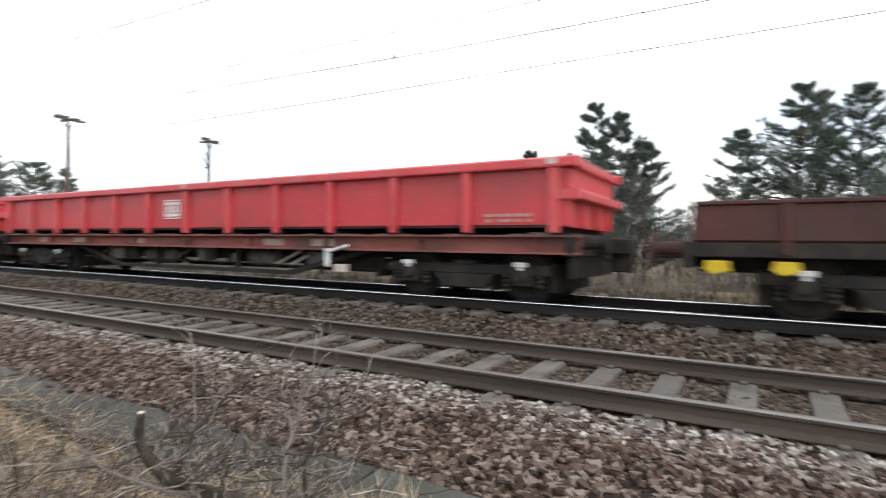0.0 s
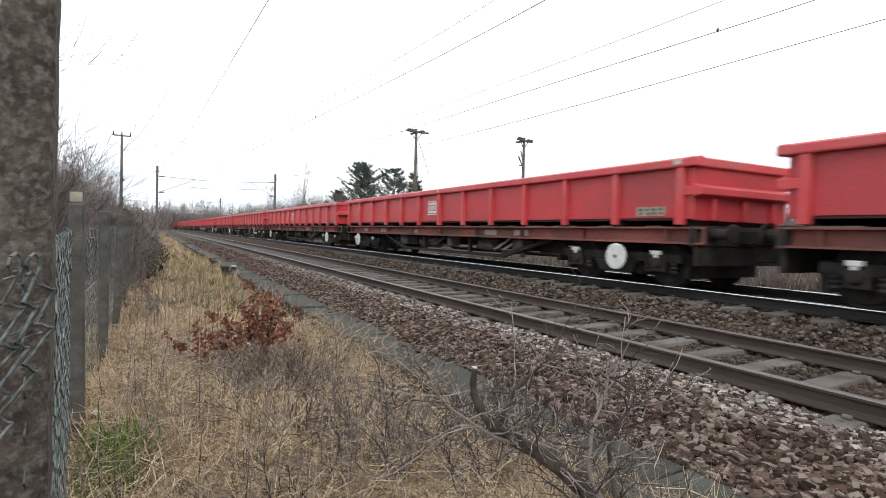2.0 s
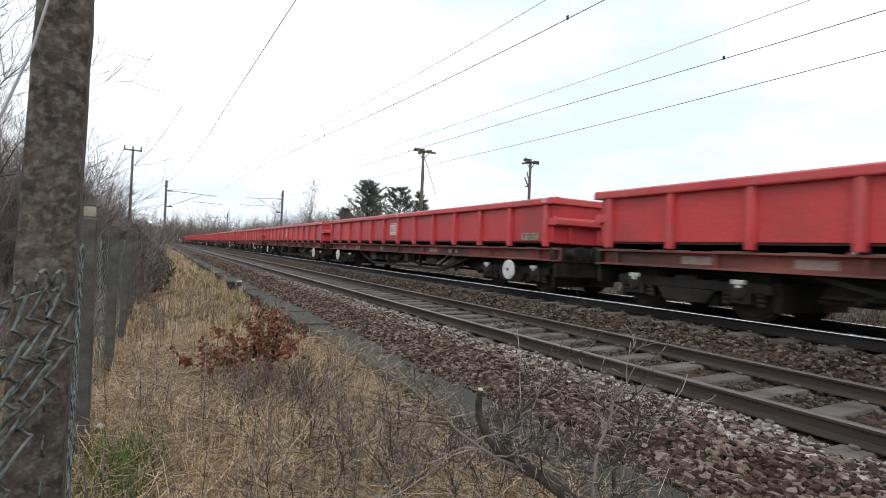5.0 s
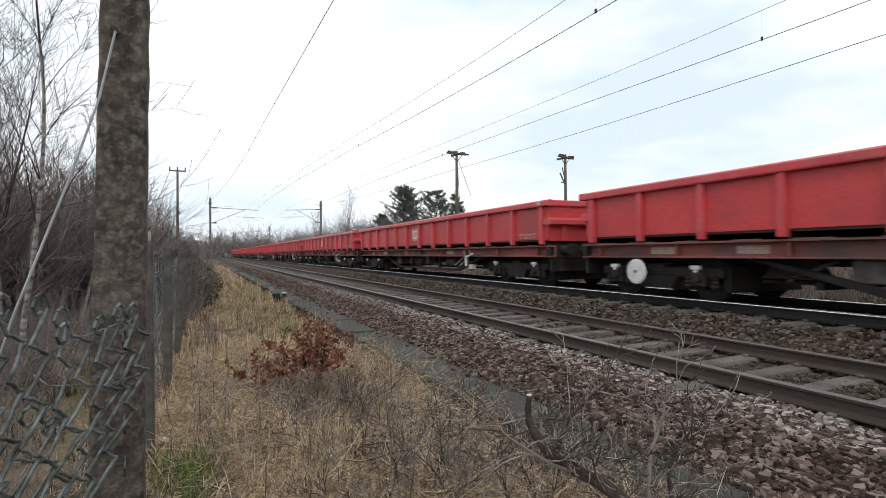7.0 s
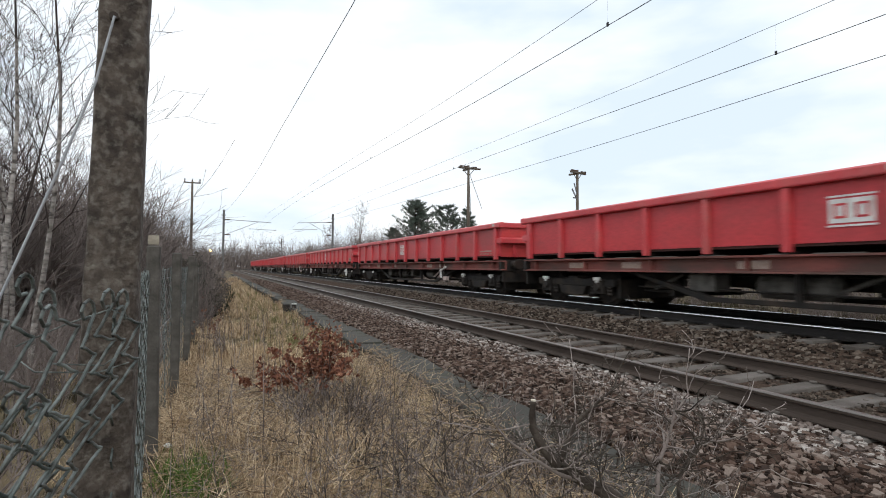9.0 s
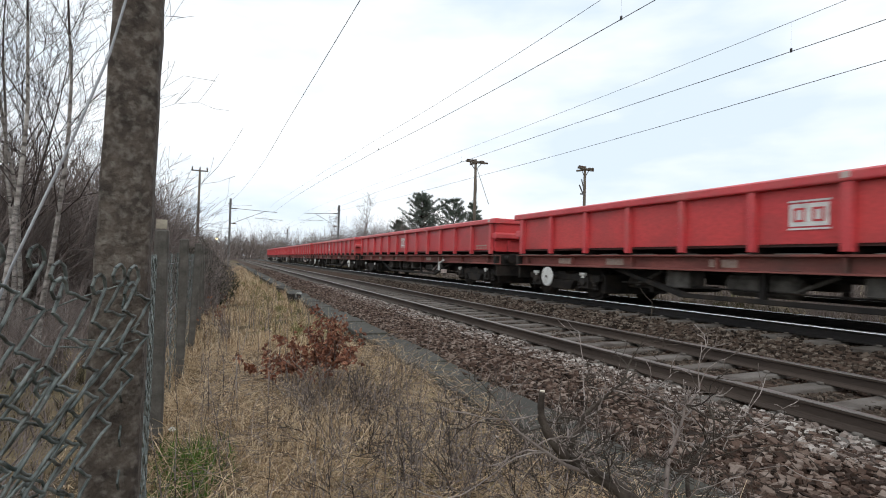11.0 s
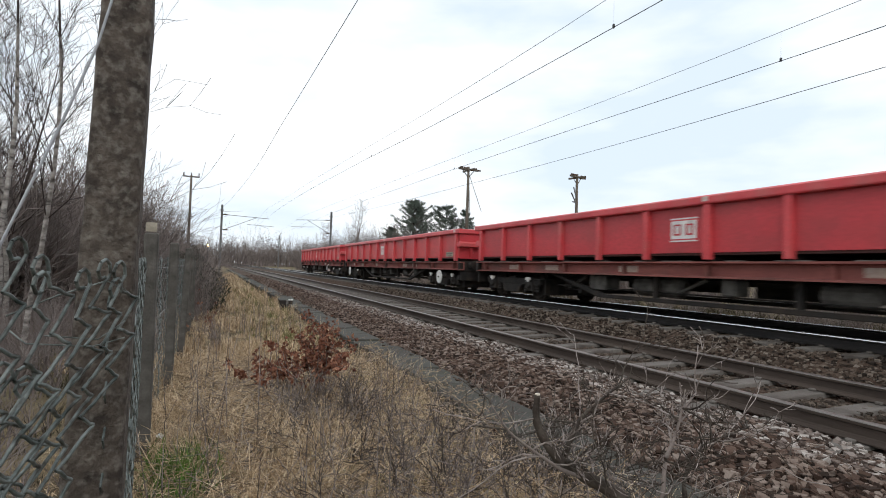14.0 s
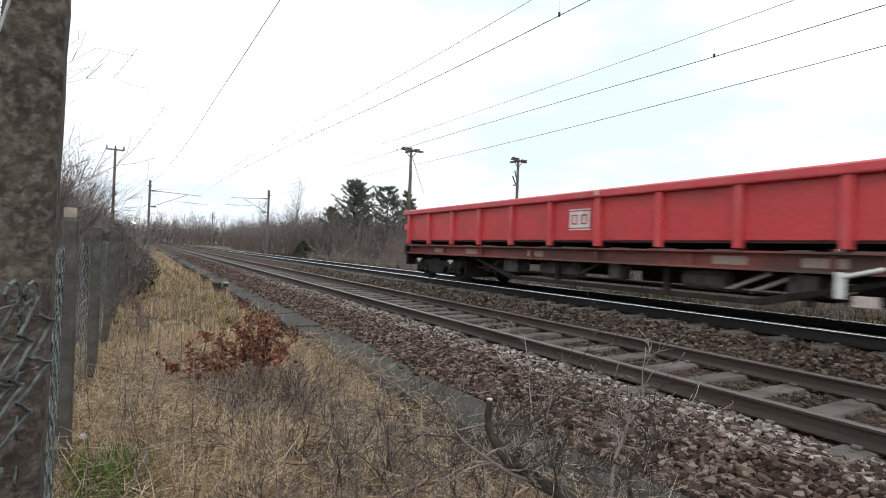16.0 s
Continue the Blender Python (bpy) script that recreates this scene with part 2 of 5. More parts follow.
def prism(profile, axis, a, b):
    """A closed profile swept along an axis from a to b."""
    put = {"x": lambda u, v, w: (w, u, v), "y": lambda u, v, w: (u, w, v), "z": lambda u, v, w: (u, v, w)}[axis]
    n = len(profile)
    v = [put(p, q, a) for p, q in profile] + [put(p, q, b) for p, q in profile]
    f = [(i, (i + 1) % n, n + (i + 1) % n, n + i) for i in range(n)]
    return v, f + [tuple(range(n))[::-1], tuple(range(n, 2 * n))]


def lathe(profile, axis, centre, n=16):
    """Rings of (along, radius) turned about an axis through centre."""
    v, f = [], []
    for s, r in profile:
        for k in range(n):
            a = 2 * math.pi * k / n
            c, d = r * math.cos(a), r * math.sin(a)
            p = {"x": (s, c, d), "y": (c, s, d), "z": (c, d, s)}[axis]
            v.append(tuple(p[i] + centre[i] for i in range(3)))
    for j in range(len(profile) - 1):
        for k in range(n):
            f.append((j * n + k, j * n + (k + 1) % n, (j + 1) * n + (k + 1) % n, (j + 1) * n + k))
    f += [tuple(range(n))[::-1], tuple(range((len(profile) - 1) * n, len(profile) * n))]
    return v, f


def rod(p, q, r, n=8, r2=None):
    v, f = tube_arrays(np.array([p], float), np.array([q], float), np.array([r], float), np.array([r if r2 is None else r2], float), n)
    return v.tolist(), f + [tuple(range(n))[::-1], tuple(range(n, 2 * n))]


def tube_arrays(p, q, r0, r1, n=3):
    """Tapered tubes between rows of points."""
    d = q - p
    d = d / np.maximum(np.linalg.norm(d, axis=1, keepdims=True), 1e-9)
    ref = np.where(np.abs(d[:, 2:3]) > 0.9, np.array([[1.0, 0, 0]]), np.array([[0, 0, 1.0]]))
    u = np.cross(d, ref)
    u /= np.maximum(np.linalg.norm(u, axis=1, keepdims=True), 1e-9)
    w = np.cross(d, u)
    a = 2 * np.pi * np.arange(n) / n
    ring = np.cos(a)[None, :, None] * u[:, None] + np.sin(a)[None, :, None] * w[:, None]
    v = np.concatenate([p[:, None] + ring * r0[:, None, None], q[:, None] + ring * r1[:, None, None]], 1).reshape(-1, 3)
    base = np.arange(len(p))[:, None] * 2 * n
    k = np.arange(n)
    quad = np.stack([k, (k + 1) % n, n + (k + 1) % n, n + k], 1)
    f = (base[:, :, None] + quad[None]).reshape(-1, 4)
    return v, [tuple(x) for x in f.tolist()]


def sweep(points, r, n=6):
    """One unbroken tube along a line of points."""
    p = np.array(points, float)
    d = np.gradient(p, axis=0)
    d /= np.linalg.norm(d, axis=1, keepdims=True)
    u = np.cross(d, np.where(np.abs(d[:, 2:3]) > 0.9, np.array([[1.0, 0, 0]]), np.array([[0, 0, 1.0]])))
    u /= np.linalg.norm(u, axis=1, keepdims=True)
    w = np.cross(d, u)
    a = 2 * np.pi * np.arange(n) / n
    v = (p[:, None] + r * (np.cos(a)[None, :, None] * u[:, None] + np.sin(a)[None, :, None] * w[:, None])).reshape(-1, 3)
    f = [(j * n + k, j * n + (k + 1) % n, (j + 1) * n + (k + 1) % n, (j + 1) * n + k) for j in range(len(p) - 1) for k in range(n)]
    return v.tolist(), f + [tuple(range(n))[::-1], tuple(range((len(p) - 1) * n, len(p) * n))]


def joined(pieces):
    v, f = [], []
    for pv, pf in pieces:
        o = len(v)
        v += list(pv)
        f += [tuple(i + o for i in g) for g in pf]
    return v, f


def mesh_data(name, pieces, mat, bevel=0.0, smooth=False, segments=1):
    v, f = joined(pieces)
    me = bpy.data.meshes.new(name)
    me.from_pydata([tuple(p) for p in v], [], f)
    bm = bmesh.new()
    bm.from_mesh(me)
    bmesh.ops.recalc_face_normals(bm, faces=bm.faces)
    if bevel:
        edges = [e for e in bm.edges if len(e.link_faces) == 2 and e.calc_face_angle() > 0.5]
        bmesh.ops.bevel(bm, geom=edges, offset=bevel, segments=segments, affect="EDGES", clamp_overlap=True)
    bm.to_mesh(me)
    bm.free()
    if smooth:
        me.polygons.foreach_set("use_smooth", [True] * len(me.polygons))
    me.materials.append(mat)
    return me


def part(name, pieces, mat, parent=None, label="", bevel=0.0, smooth=False, at=None):
    ob = new(name, mesh_data(name, pieces, mat, bevel, smooth))
    ob.parent = parent
    if at is not None:
        ob.matrix_basis = at
    return tagged(ob, label)


def share(name, me, parent, m):
    ob = new(name, me)
    ob.parent = parent
    ob.matrix_basis = m
    return ob


def raw(name, v, f, mat, parent=None, smooth=False):
    me = bpy.data.meshes.new(name)
    me.from_pydata(v.tolist() if hasattr(v, "tolist") else v, [], f)
    if smooth:
        me.polygons.foreach_set("use_smooth", [True] * len(me.polygons))
    me.materials.append(mat)
    ob = new(name, me)
    ob.parent = parent
    return ob


def empty(name, m=None):
    ob = new(name)
    if m is not None:
        ob.matrix_basis = m
    return ob


# ---------- lie of the land ----------
CANT, TRAIN_X, TRAIN_Z = 0.035, 4.12, 0.33
PROFILE_X = np.array([-900, -60, -14, -8, -5.0, -3.2, -2.55, -2.45, -1.95, -1.9, -1.0, -0.55, 2.05, 2.2, 2.75, 2.9, 5.6, 6.5, 8.0, 14, 60, 900])
PROFILE_Z = np.array([-0.4, -0.4, -0.35, -0.42, -0.42, -0.41, -0.39, -0.38, -0.34, -0.23, -0.19, -0.20, -0.17, -0.13, 0.06, 0.10, 0.11, -0.02, -0.10, 0.0, 0.1, 0.1])


def lie(x, y):
    z = np.interp(x, PROFILE_X, PROFILE_Z)
    soft = np.clip((-2.6 - x) / 0.8, 0, 1) + np.clip((x - 7) / 2, 0, 1)
    return z + soft * (0.05 * np.sin(x * 1.7 + 1.3 * np.sin(y * 0.7)) * np.sin(y * 0.9 + 0.6) + 0.025 * np.sin(3.1 * x + y * 2.3))


def grid_sheet(name, xs, ys, mat, drop=0.0):
    gx, gy = np.meshgrid(xs, ys, indexing="ij")
    v = np.stack([gx, gy, lie(gx, gy) - drop], -1).reshape(-1, 3)
    a, b = len(xs), len(ys)
    i = (np.arange(a - 1)[:, None] * b + np.arange(b - 1)[None]).ravel()
    return raw(name, v, np.stack([i, i + b, i + b + 1, i + 1], 1).tolist(), mat, smooth=True)


ys = np.concatenate([[-900, -500, -300, -150, -80, -50, -30], np.arange(-20, 60, 0.5), np.arange(60, 200, 5), [250, 350, 500, 900, 1800]])
xs = np.concatenate([[-900, -500, -250, -120, -60, -40, -25], np.arange(-18, -2.5, 0.3), [-2.55, -2.45, -1.95, -1.9, -1.5, -1.0, -0.55, 2.05, 2.2, 2.75, 2.9, 5.6, 6.0, 6.5, 7.2], np.arange(8, 20, 0.7), [25, 35, 60, 120, 250, 500, 900]])
tagged(grid_sheet("ground", xs, ys, GROUND), "rough winter grassland with dry brown grass", "ground", kind="structure")
bed_x = np.array([-1.9, -1.5, -1.0, -0.55, 0.0, 0.7, 1.5, 2.05, 2.2, 2.75, 2.9, 3.6, 4.3, 5.0, 5.6, 6.0, 6.5])
tagged(grid_sheet("ballast_bed", bed_x, np.concatenate([np.arange(-300, 0, 10), np.arange(0, 40, 1), np.arange(40, 420, 10)]), BALLAST_BED, -0.012), "brown crushed stone ballast bed under two tracks", "track bed", kind="structure")


# ---------- railway tracks ----------
def rail_profile(x, top):
    half = [(0.070, -0.159), (0.070, -0.149), (0.020, -0.130), (0.010, -0.115), (0.010, -0.045), (0.034, -0.034), (0.036, -0.010), (0.028, -0.002), (0.016, 0.0)]
    return [(x - a, top + b) for a, b in half[::-1]][::-1] + [(x + a, top + b) for a, b in half[::-1]]


def rail(parent, x, top, head, side, wide):
    ob = part("rail", [prism(rail_profile(x, top), "y", -300, 420)], side, parent)
    part("rail_head", [prism([(x - 0.0365, top - 0.012), (x + wide, top - 0.009), (x + wide, top - 0.002), (x + 0.024, top + 0.0012), (x - 0.022, top + 0.0012), (x - 0.034, top - 0.003)], "y", -300, 420)], head, ob, "worn bright running surface")
    return ob


def sleeper_mesh():
    prof = [(-0.14, -0.10), (0.14, -0.10), (0.112, 0.0), (-0.112, 0.0)]
    pieces = [prism([(y, z) for y, z in prof], "x", -1.25, 1.25)]
    for rx in (-0.7525, 0.7525):
        for s in (-1, 1):
            pieces.append(box(rx + s * 0.095 - 0.022, rx + s * 0.095 + 0.022, -0.035, 0.035, 0.0, 0.03))
    return mesh_data("sleeper", pieces, SLEEPER, bevel=0.008)


SLEEPER_MESH = sleeper_mesh()


def track(name, x, z, cant, head, side, label, count, first):
    base = tagged(empty(name), label, "railway track", kind="structure")
    rail(base, x - 0.7525, z, head, side, 0.034 if head is RAIL_TOP else 0.030)
    rail(base, x + 0.7525, z + cant, head, side, 0.034 if head is RAIL_TOP else 0.030)
    tilt = -math.degrees(math.atan2(cant, 1.505))
    rng = np.random.default_rng(4)
    for k in range(count):
        share("sleeper", SLEEPER_MESH, base, pose(x + rng.normal(0, 0.012), first + 0.635 * k, z + cant / 2 - 0.166, 0, tilt, rng.normal(0, 0.5)))
    v, f = [], []
    for k in range(count, 480):
        y = first + 0.635 * k
        bv, bf = box(x - 1.25, x + 1.25, y - 0.14, y + 0.14, z - 0.27, z + cant / 2 - 0.166)
        f += [tuple(i + len(v) for i in g) for g in bf]
        v += bv
    tagged(raw("far_sleepers", v, f, SLEEPER, base), "distant concrete sleepers", kind="stuff")
    return base


track("near_track", 0.7705, 0.016, CANT, RAIL_DULL, RAIL_SIDE, "empty railway track with rusty rails on concrete sleepers", 150, 3.56 - 0.635 * 25)
track("train_track", TRAIN_X, TRAIN_Z, 0.02, RAIL_TOP, RAIL_BLACK, "railway track with polished rails carrying the goods train", 150, 0.2 - 0.635 * 20)


# ---------- loose ballast stones ----------
def stones(name, count, x_range, y_range, size, mat, label, seed, power=1.0, lift=0.0):
    rng = np.random.default_rng(seed)
    x = rng.uniform(*x_range, count)
    y = y_range[0] + (y_range[1] - y_range[0]) * rng.uniform(0, 1, count) ** power
    hump = 0.02 * np.sin(3.1 * y + 2 * x) * np.sin(2.3 * x + 0.7 * y)
    c = np.stack([x, y, lie(x, y) + lift + hump + rng.uniform(0.0, 0.022, count)], 1)
    cube = np.array([(a, b, d) for a in (-1, 1) for b in (-1, 1) for d in (-1, 1)], float)
    s = rng.uniform(*size, count)[:, None, None] * np.stack([rng.uniform(0.6, 1.15, count), rng.uniform(0.55, 1.0, count), rng.uniform(0.4, 0.75, count)], 1)[:, None]
    v = cube[None] * s * rng.uniform(0.55, 1.15, (count, 8, 1)) * rng.uniform(0.85, 1.1, (count, 8, 3))
    a, b = rng.uniform(0, 2 * np.pi, count), rng.normal(0, 0.5, count)
    ca, sa, cb, sb = np.cos(a)[:, None], np.sin(a)[:, None], np.cos(b)[:, None], np.sin(b)[:, None]
    v = np.stack([v[..., 0], cb * v[..., 1] - sb * v[..., 2], sb * v[..., 1] + cb * v[..., 2]], -1)
    v = np.stack([ca * v[..., 0] - sa * v[..., 1], sa * v[..., 0] + ca * v[..., 1], v[..., 2]], -1)
    v = (v + c[:, None]).reshape(-1, 3)
    faces = np.array([(0, 1, 3, 2), (4, 6, 7, 5), (0, 4, 5, 1), (2, 3, 7, 6), (0, 2, 6, 4), (1, 5, 7, 3)])
    f = (np.arange(count)[:, None, None] * 8 + faces[None]).reshape(-1, 4)
    return tagged(raw(name, v, f.tolist(), mat), label, "ballast", kind="stuff")


stones("shoulder_ballast", 42000, (-2.02, -0.3), (-3, 26), (0.019, 0.039), STONE_BROWN, "rust brown crushed stone on the ballast shoulder", 1, 1.3, 0.01)
stones("shoulder_ballast", 9000, (-2.0, -0.4), (20, 60), (0.03, 0.05), STONE_BROWN, "rust brown crushed stone further along the shoulder", 11, 1.2, 0.01)
stones("pale_ballast", 12000, (-0.75, -0.12), (-3, 26), (0.017, 0.036), STONE_GREY, "pale fresh crushed stone beside the rail", 2, 1.3, 0.015)
stones("trough_litter", 1500, (-2.5, -1.9), (-3, 26), (0.018, 0.04), STONE_BROWN, "stray stones lying on the trough lids", 7, 1.3, 0.13)
stones("four_foot_ballast", 12000, (0.1, 1.42), (-3, 24), (0.018, 0.036), STONE_DARK, "dark oily crushed stone between the rails", 3, 1.2, 0.0)
stones("six_foot_ballast", 21000, (1.62, 3.28), (-6, 30), (0.020, 0.038), STONE_MID, "brown crushed stone between the two tracks", 5, 1.2, 0.008)
stones("train_track_ballast", 12000, (3.4, 6.3), (-8, 26), (0.024, 0.044), STONE_DARK, "dark crushed stone under the train", 6, 1.0, 0.0)


# ---------- cable trough ----------
def cable_trough():
    base = tagged(empty("cable_trough"), "concrete cable trough with loose grey lids beside the ballast", "cable trough", kind="structure")
    part("channel", [box(-2.46, -2.40, -8, 110, -0.5, -0.238), box(-2.02, -1.96, -8, 110, -0.5, -0.238)], TROUGH, base)
    lid = mesh_data("lid", [box(-0.28, 0.27, -0.445, 0.445, 0.0, 0.055)], TROUGH, bevel=0.01)
    rng = np.random.default_rng(8)
    for k in range(120):
        share("lid", lid, base, pose(-2.21 + rng.normal(0, 0.02), -7 + 0.905 * k, -0.238 + abs(rng.normal(0, 0.010)), rng.normal(0, 1.2), rng.normal(0, 2.2), rng.normal(0, 1.8)))


cable_trough()


# ---------- goods wagons ----------
BAY, RIBS, PITCH = 1.39, 13, 18.58
LENGTH = BAY * (RIBS - 1)


def bogie(wagon, y, flip):
    b = empty("bogie")
    b.parent = wagon
    b.matrix_basis = pose(0, y, 0)
    part("bogie_frame", [box(s * 1.0 - 0.06, s * 1.0 + 0.06, -1.45, 1.45, 0.42, 0.58) for s in (-1, 1)] + [box(-1.05, 1.05, -0.2, 0.2, 0.40, 0.64)]
         + [prism([(-0.55, 0.42), (0.55, 0.42), (0.38, 0.20), (-0.38, 0.20)], "x", s * 1.0 - 0.07, s * 1.0 + 0.07) for s in (-1, 1)], BLACK, b, bevel=0.015)
    # Black cross boxes added to close see-through gaps, in place of deep shade.
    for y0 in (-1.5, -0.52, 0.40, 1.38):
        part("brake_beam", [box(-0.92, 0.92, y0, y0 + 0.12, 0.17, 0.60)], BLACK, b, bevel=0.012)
    wheel = [(-0.07, 0.10), (-0.07, 0.36), (-0.02, 0.39), (-0.02, 0.425), (0.06, 0.415), (0.065, 0.46), (0.085, 0.45), (0.085, 0.10)]
    for ay in (-1.0, 1.0):
        ws = empty("wheelset")
        ws.parent = b
        ws.matrix_basis = pose(0, ay, 0)
        for s in (-1, 1):
            prof = [(s * (0.76 - a), r) for a, r in wheel]
            part("wheel", [lathe(prof, "x", (0, 0, 0.425), 28)], BLACK, ws)
        part("axle", [lathe([(-1.05, 0.075), (1.05, 0.075)], "x", (0, 0, 0.425), 12)], BLACK, ws)
        for s in (-1, 1):
            part("axlebox", [box(s * 1.0 - 0.11, s * 1.0 + 0.11, ay - 0.15, ay + 0.15, 0.26, 0.58), lathe([(s * 1.10, 0.11), (s * 1.17, 0.09)], "x", (0, ay, 0.42), 14)], BLACK, b, bevel=0.012)
            part("axlebox_cap", [box(s * 1.14 - 0.03, s * 1.14 + 0.03, ay - 0.10, ay + 0.10, 0.55, 0.62), box(s * 1.14 - 0.025, s * 1.14 + 0.025, ay - 0.035, ay + 0.035, 0.49, 0.55)], WHITE, b, "white painted axlebox lug", bevel=0.008)
            for e in (-0.27, 0.27):
                coil = [(0.22 + 0.035 * k, 0.075 if k % 2 else 0.055) for k in range(8)]
                part("spring", [lathe(coil, "z", (s * 1.0, ay + e, 0), 10)], BLACK, b)
    return b


def end_wall(wagon, y, out, top=2.10):
    """The end of the tub, with its ledge, ribs and rim; out is -1 at the front and 1 at the rear."""
    part("end_wall", [box(-1.2, 1.2, min(y, y + out * 0.05), max(y, y + out * 0.05), 1.14, top - 0.1)], RED, wagon)
    prof = [(y + out * 0.05, 1.50), (y + out * 0.20, 1.54), (y + out * 0.20, 1.66), (y + out * 0.05, 1.72)]
    part("end_ledge", [prism(prof, "x", -1.28, 1.28)], RED_RIM, wagon, bevel=0.01)
    for s in (-1, 1):
        part("corner_ledge", [box(*sorted((s * 1.236, s * 1.285)), *sorted((y + out * 0.195, y - out * 0.12)), 1.53, 1.68)], RED_RIM, wagon, bevel=0.012)
    for x in (-0.8, 0.0, 0.8):
        part("end_rib", [box(x - 0.05, x + 0.05, *sorted((y + out * 0.05, y + out * 0.13)), 1.14, 1.50)], RED, wagon, bevel=0.01)


def red_wagon(kind):
    w = empty("goods_wagon")
    part("tub_side", [box(-1.225, -1.19, 0, LENGTH, 1.18, 2.02)], RED, w)
    part("tub_side", [box(1.19, 1.225, 0, LENGTH, 1.18, 2.02)], RED, w)
    part("tub_floor", [box(-1.2, 1.2, 0.0, LENGTH, 1.14, 1.19)], BROWN_WAGON, w, "dirty brown floor")
    end_wall(w, -0.18, -1)
    end_wall(w, LENGTH + 0.18, 1)
    for s in (-1, 1):
        part("corner_panel", [box(s * 1.235 if s < 0 else 1.20, -1.20 if s < 0 else 1.235, -0.23, 0, 1.16, 2.02)], RED, w)
        part("corner_panel", [box(s * 1.235 if s < 0 else 1.20, -1.20 if s < 0 else 1.235, LENGTH, LENGTH + 0.23, 1.16, 2.02)], RED, w)
        prof = [(s * 1.17, 1.985), (s * 1.33, 1.985), (s * 1.34, 2.01), (s * 1.34, 2.11), (s * 1.29, 2.14), (s * 1.20, 2.14), (s * 1.17, 2.10)]
        part("top_rim", [prism(prof, "y", -0.36, LENGTH + 0.36)], RED_RIM, w, bevel=0.006)
        for k in range(RIBS):
            y, h = k * BAY, 0.085 if k in (0, 6, 12) else 0.07
            prof = [(y - h, s * 1.215), (y - h * 0.85, s * 1.315), (y + h * 0.85, s * 1.315), (y + h, s * 1.215)]
            part("rib", [prism([(q, p) for p, q in prof], "z", 1.06, 1.99)], RED_RIM, w, bevel=0.008)
        prof = [(s * 1.09, 0.75), (s * 1.25, 0.75), (s * 1.25, 0.775), (s * 1.12, 0.79), (s * 1.12, 0.985), (s * 1.25, 1.0), (s * 1.25, 1.03), (s * 1.09, 1.03)]
        part("solebar", [prism(prof, "y", -0.35, LENGTH + 0.35)], SOLE, w, "faded red channel beam streaked with dirt")
        for k in range(25):
            y = 0.3 + k * 0.675
            if k % 3 == 0:
                part("stiffener", [box(*sorted((s * 1.12, s * 1.235)), y - 0.012, y + 0.012, 0.785, 0.99)], SOLE, w)
    for e in (-1, 1):
        y0 = -0.30 if e < 0 else LENGTH + 0.36
        a, b = sorted((y0, y0 - e * 0.16))
        part("end_rim", [box(-1.34, 1.34, a, b, 1.985, 2.137)], RED_RIM, w, bevel=0.02)
        part("headstock", [box(-1.25, 1.25, *sorted((y0, y0 - e * 0.14)), 0.72, 1.05)], BLACK, w, bevel=0.01)
        # Black sheet added below the headstock, standing in for shadow between wagons.
        part("end_apron", [box(-1.18, 1.18, *sorted((y0 - e * 0.02, y0 - e * 0.10)), 0.40, 0.73)], BLACK, w, bevel=0.01)
        for x in (-0.87, 0.87):
            part("buffer", [lathe([(y0, 0.10), (y0 + e * 0.34, 0.085)], "y", (x, 0, 0.92), 14), lathe([(y0 + e * 0.34, 0.15), (y0 + e * 0.37, 0.16), (y0 + e * 0.385, 0.13)], "y", (x, 0, 0.92), 18)], BLACK, w)
        part("coupler", [box(-0.14, 0.14, *sorted((y0, y0 + e * 0.52)), 0.76, 1.0), box(-0.04, 0.04, *sorted((y0 + e * 0.2, y0 + e * 0.56)), 0.48, 0.8)], BLACK, w, bevel=0.02)
        part("brake_hose", [rod((0.4, y0, 0.7), (0.4, y0 + e * 0.3, 0.5), 0.025), rod((0.4, y0 + e * 0.3, 0.5), (0.3, y0 + e * 0.52, 0.62), 0.025)], BLACK, w)
    part("centre_sill", [box(-0.35, -0.25, 0, LENGTH, 0.62, 1.02), box(0.25, 0.35, 0, LENGTH, 0.62, 1.02)], BLACK, w)
    part("deck_plate", [box(-1.1, 1.1, -0.2, LENGTH + 0.2, 0.985, 1.02)], BLACK, w)
    for k in range(RIBS):
        part("bearer", [box(-1.2, 1.2, k * BAY - 0.05, k * BAY + 0.05, 1.02, 1.14)], BLACK, w)
    rng = np.random.default_rng(3)
    for k in range(16):
        y = 0.4 + k * 1.04
        part("deck_strip", [box(-1.245, -1.16, y, y + rng.uniform(0.25, 0.8), 1.03, 1.045)], GREYBOX, w)
    for s in (-1, 1):
        x0, x1 = sorted((s * 0.95, s * 1.05))
        part("truss", [prism([(3.4, 0.74), (3.6, 0.76), (5.45, 0.34), (5.45, 0.26), (5.3, 0.26)], "x", x0, x1), box(x0, x1, 5.3, LENGTH - 5.3, 0.255, 0.335),
                       prism([(LENGTH - 3.4, 0.74), (LENGTH - 3.6, 0.76), (LENGTH - 5.45, 0.34), (LENGTH - 5.45, 0.26), (LENGTH - 5.3, 0.26)], "x", x0, x1),
                       box(x0, x1, 6.9, 7.0, 0.3, 0.78), box(x0, x1, LENGTH - 7.0, LENGTH - 6.9, 0.3, 0.78)], BLACK, w, bevel=0.008)
    part("brake_cylinder", [lathe([(6.0, 0.12), (6.05, 0.17), (6.75, 0.17), (6.8, 0.10)], "y", (-0.72, 0, 0.56), 16)], GREYBOX, w, bevel=0.0)
    part("air_tank", [lathe([(9.3, 0.10), (9.4, 0.20), (10.5, 0.20), (10.6, 0.10)], "y", (-0.68, 0, 0.55), 16)], GREYBOX, w, "dusty grey air reservoir")
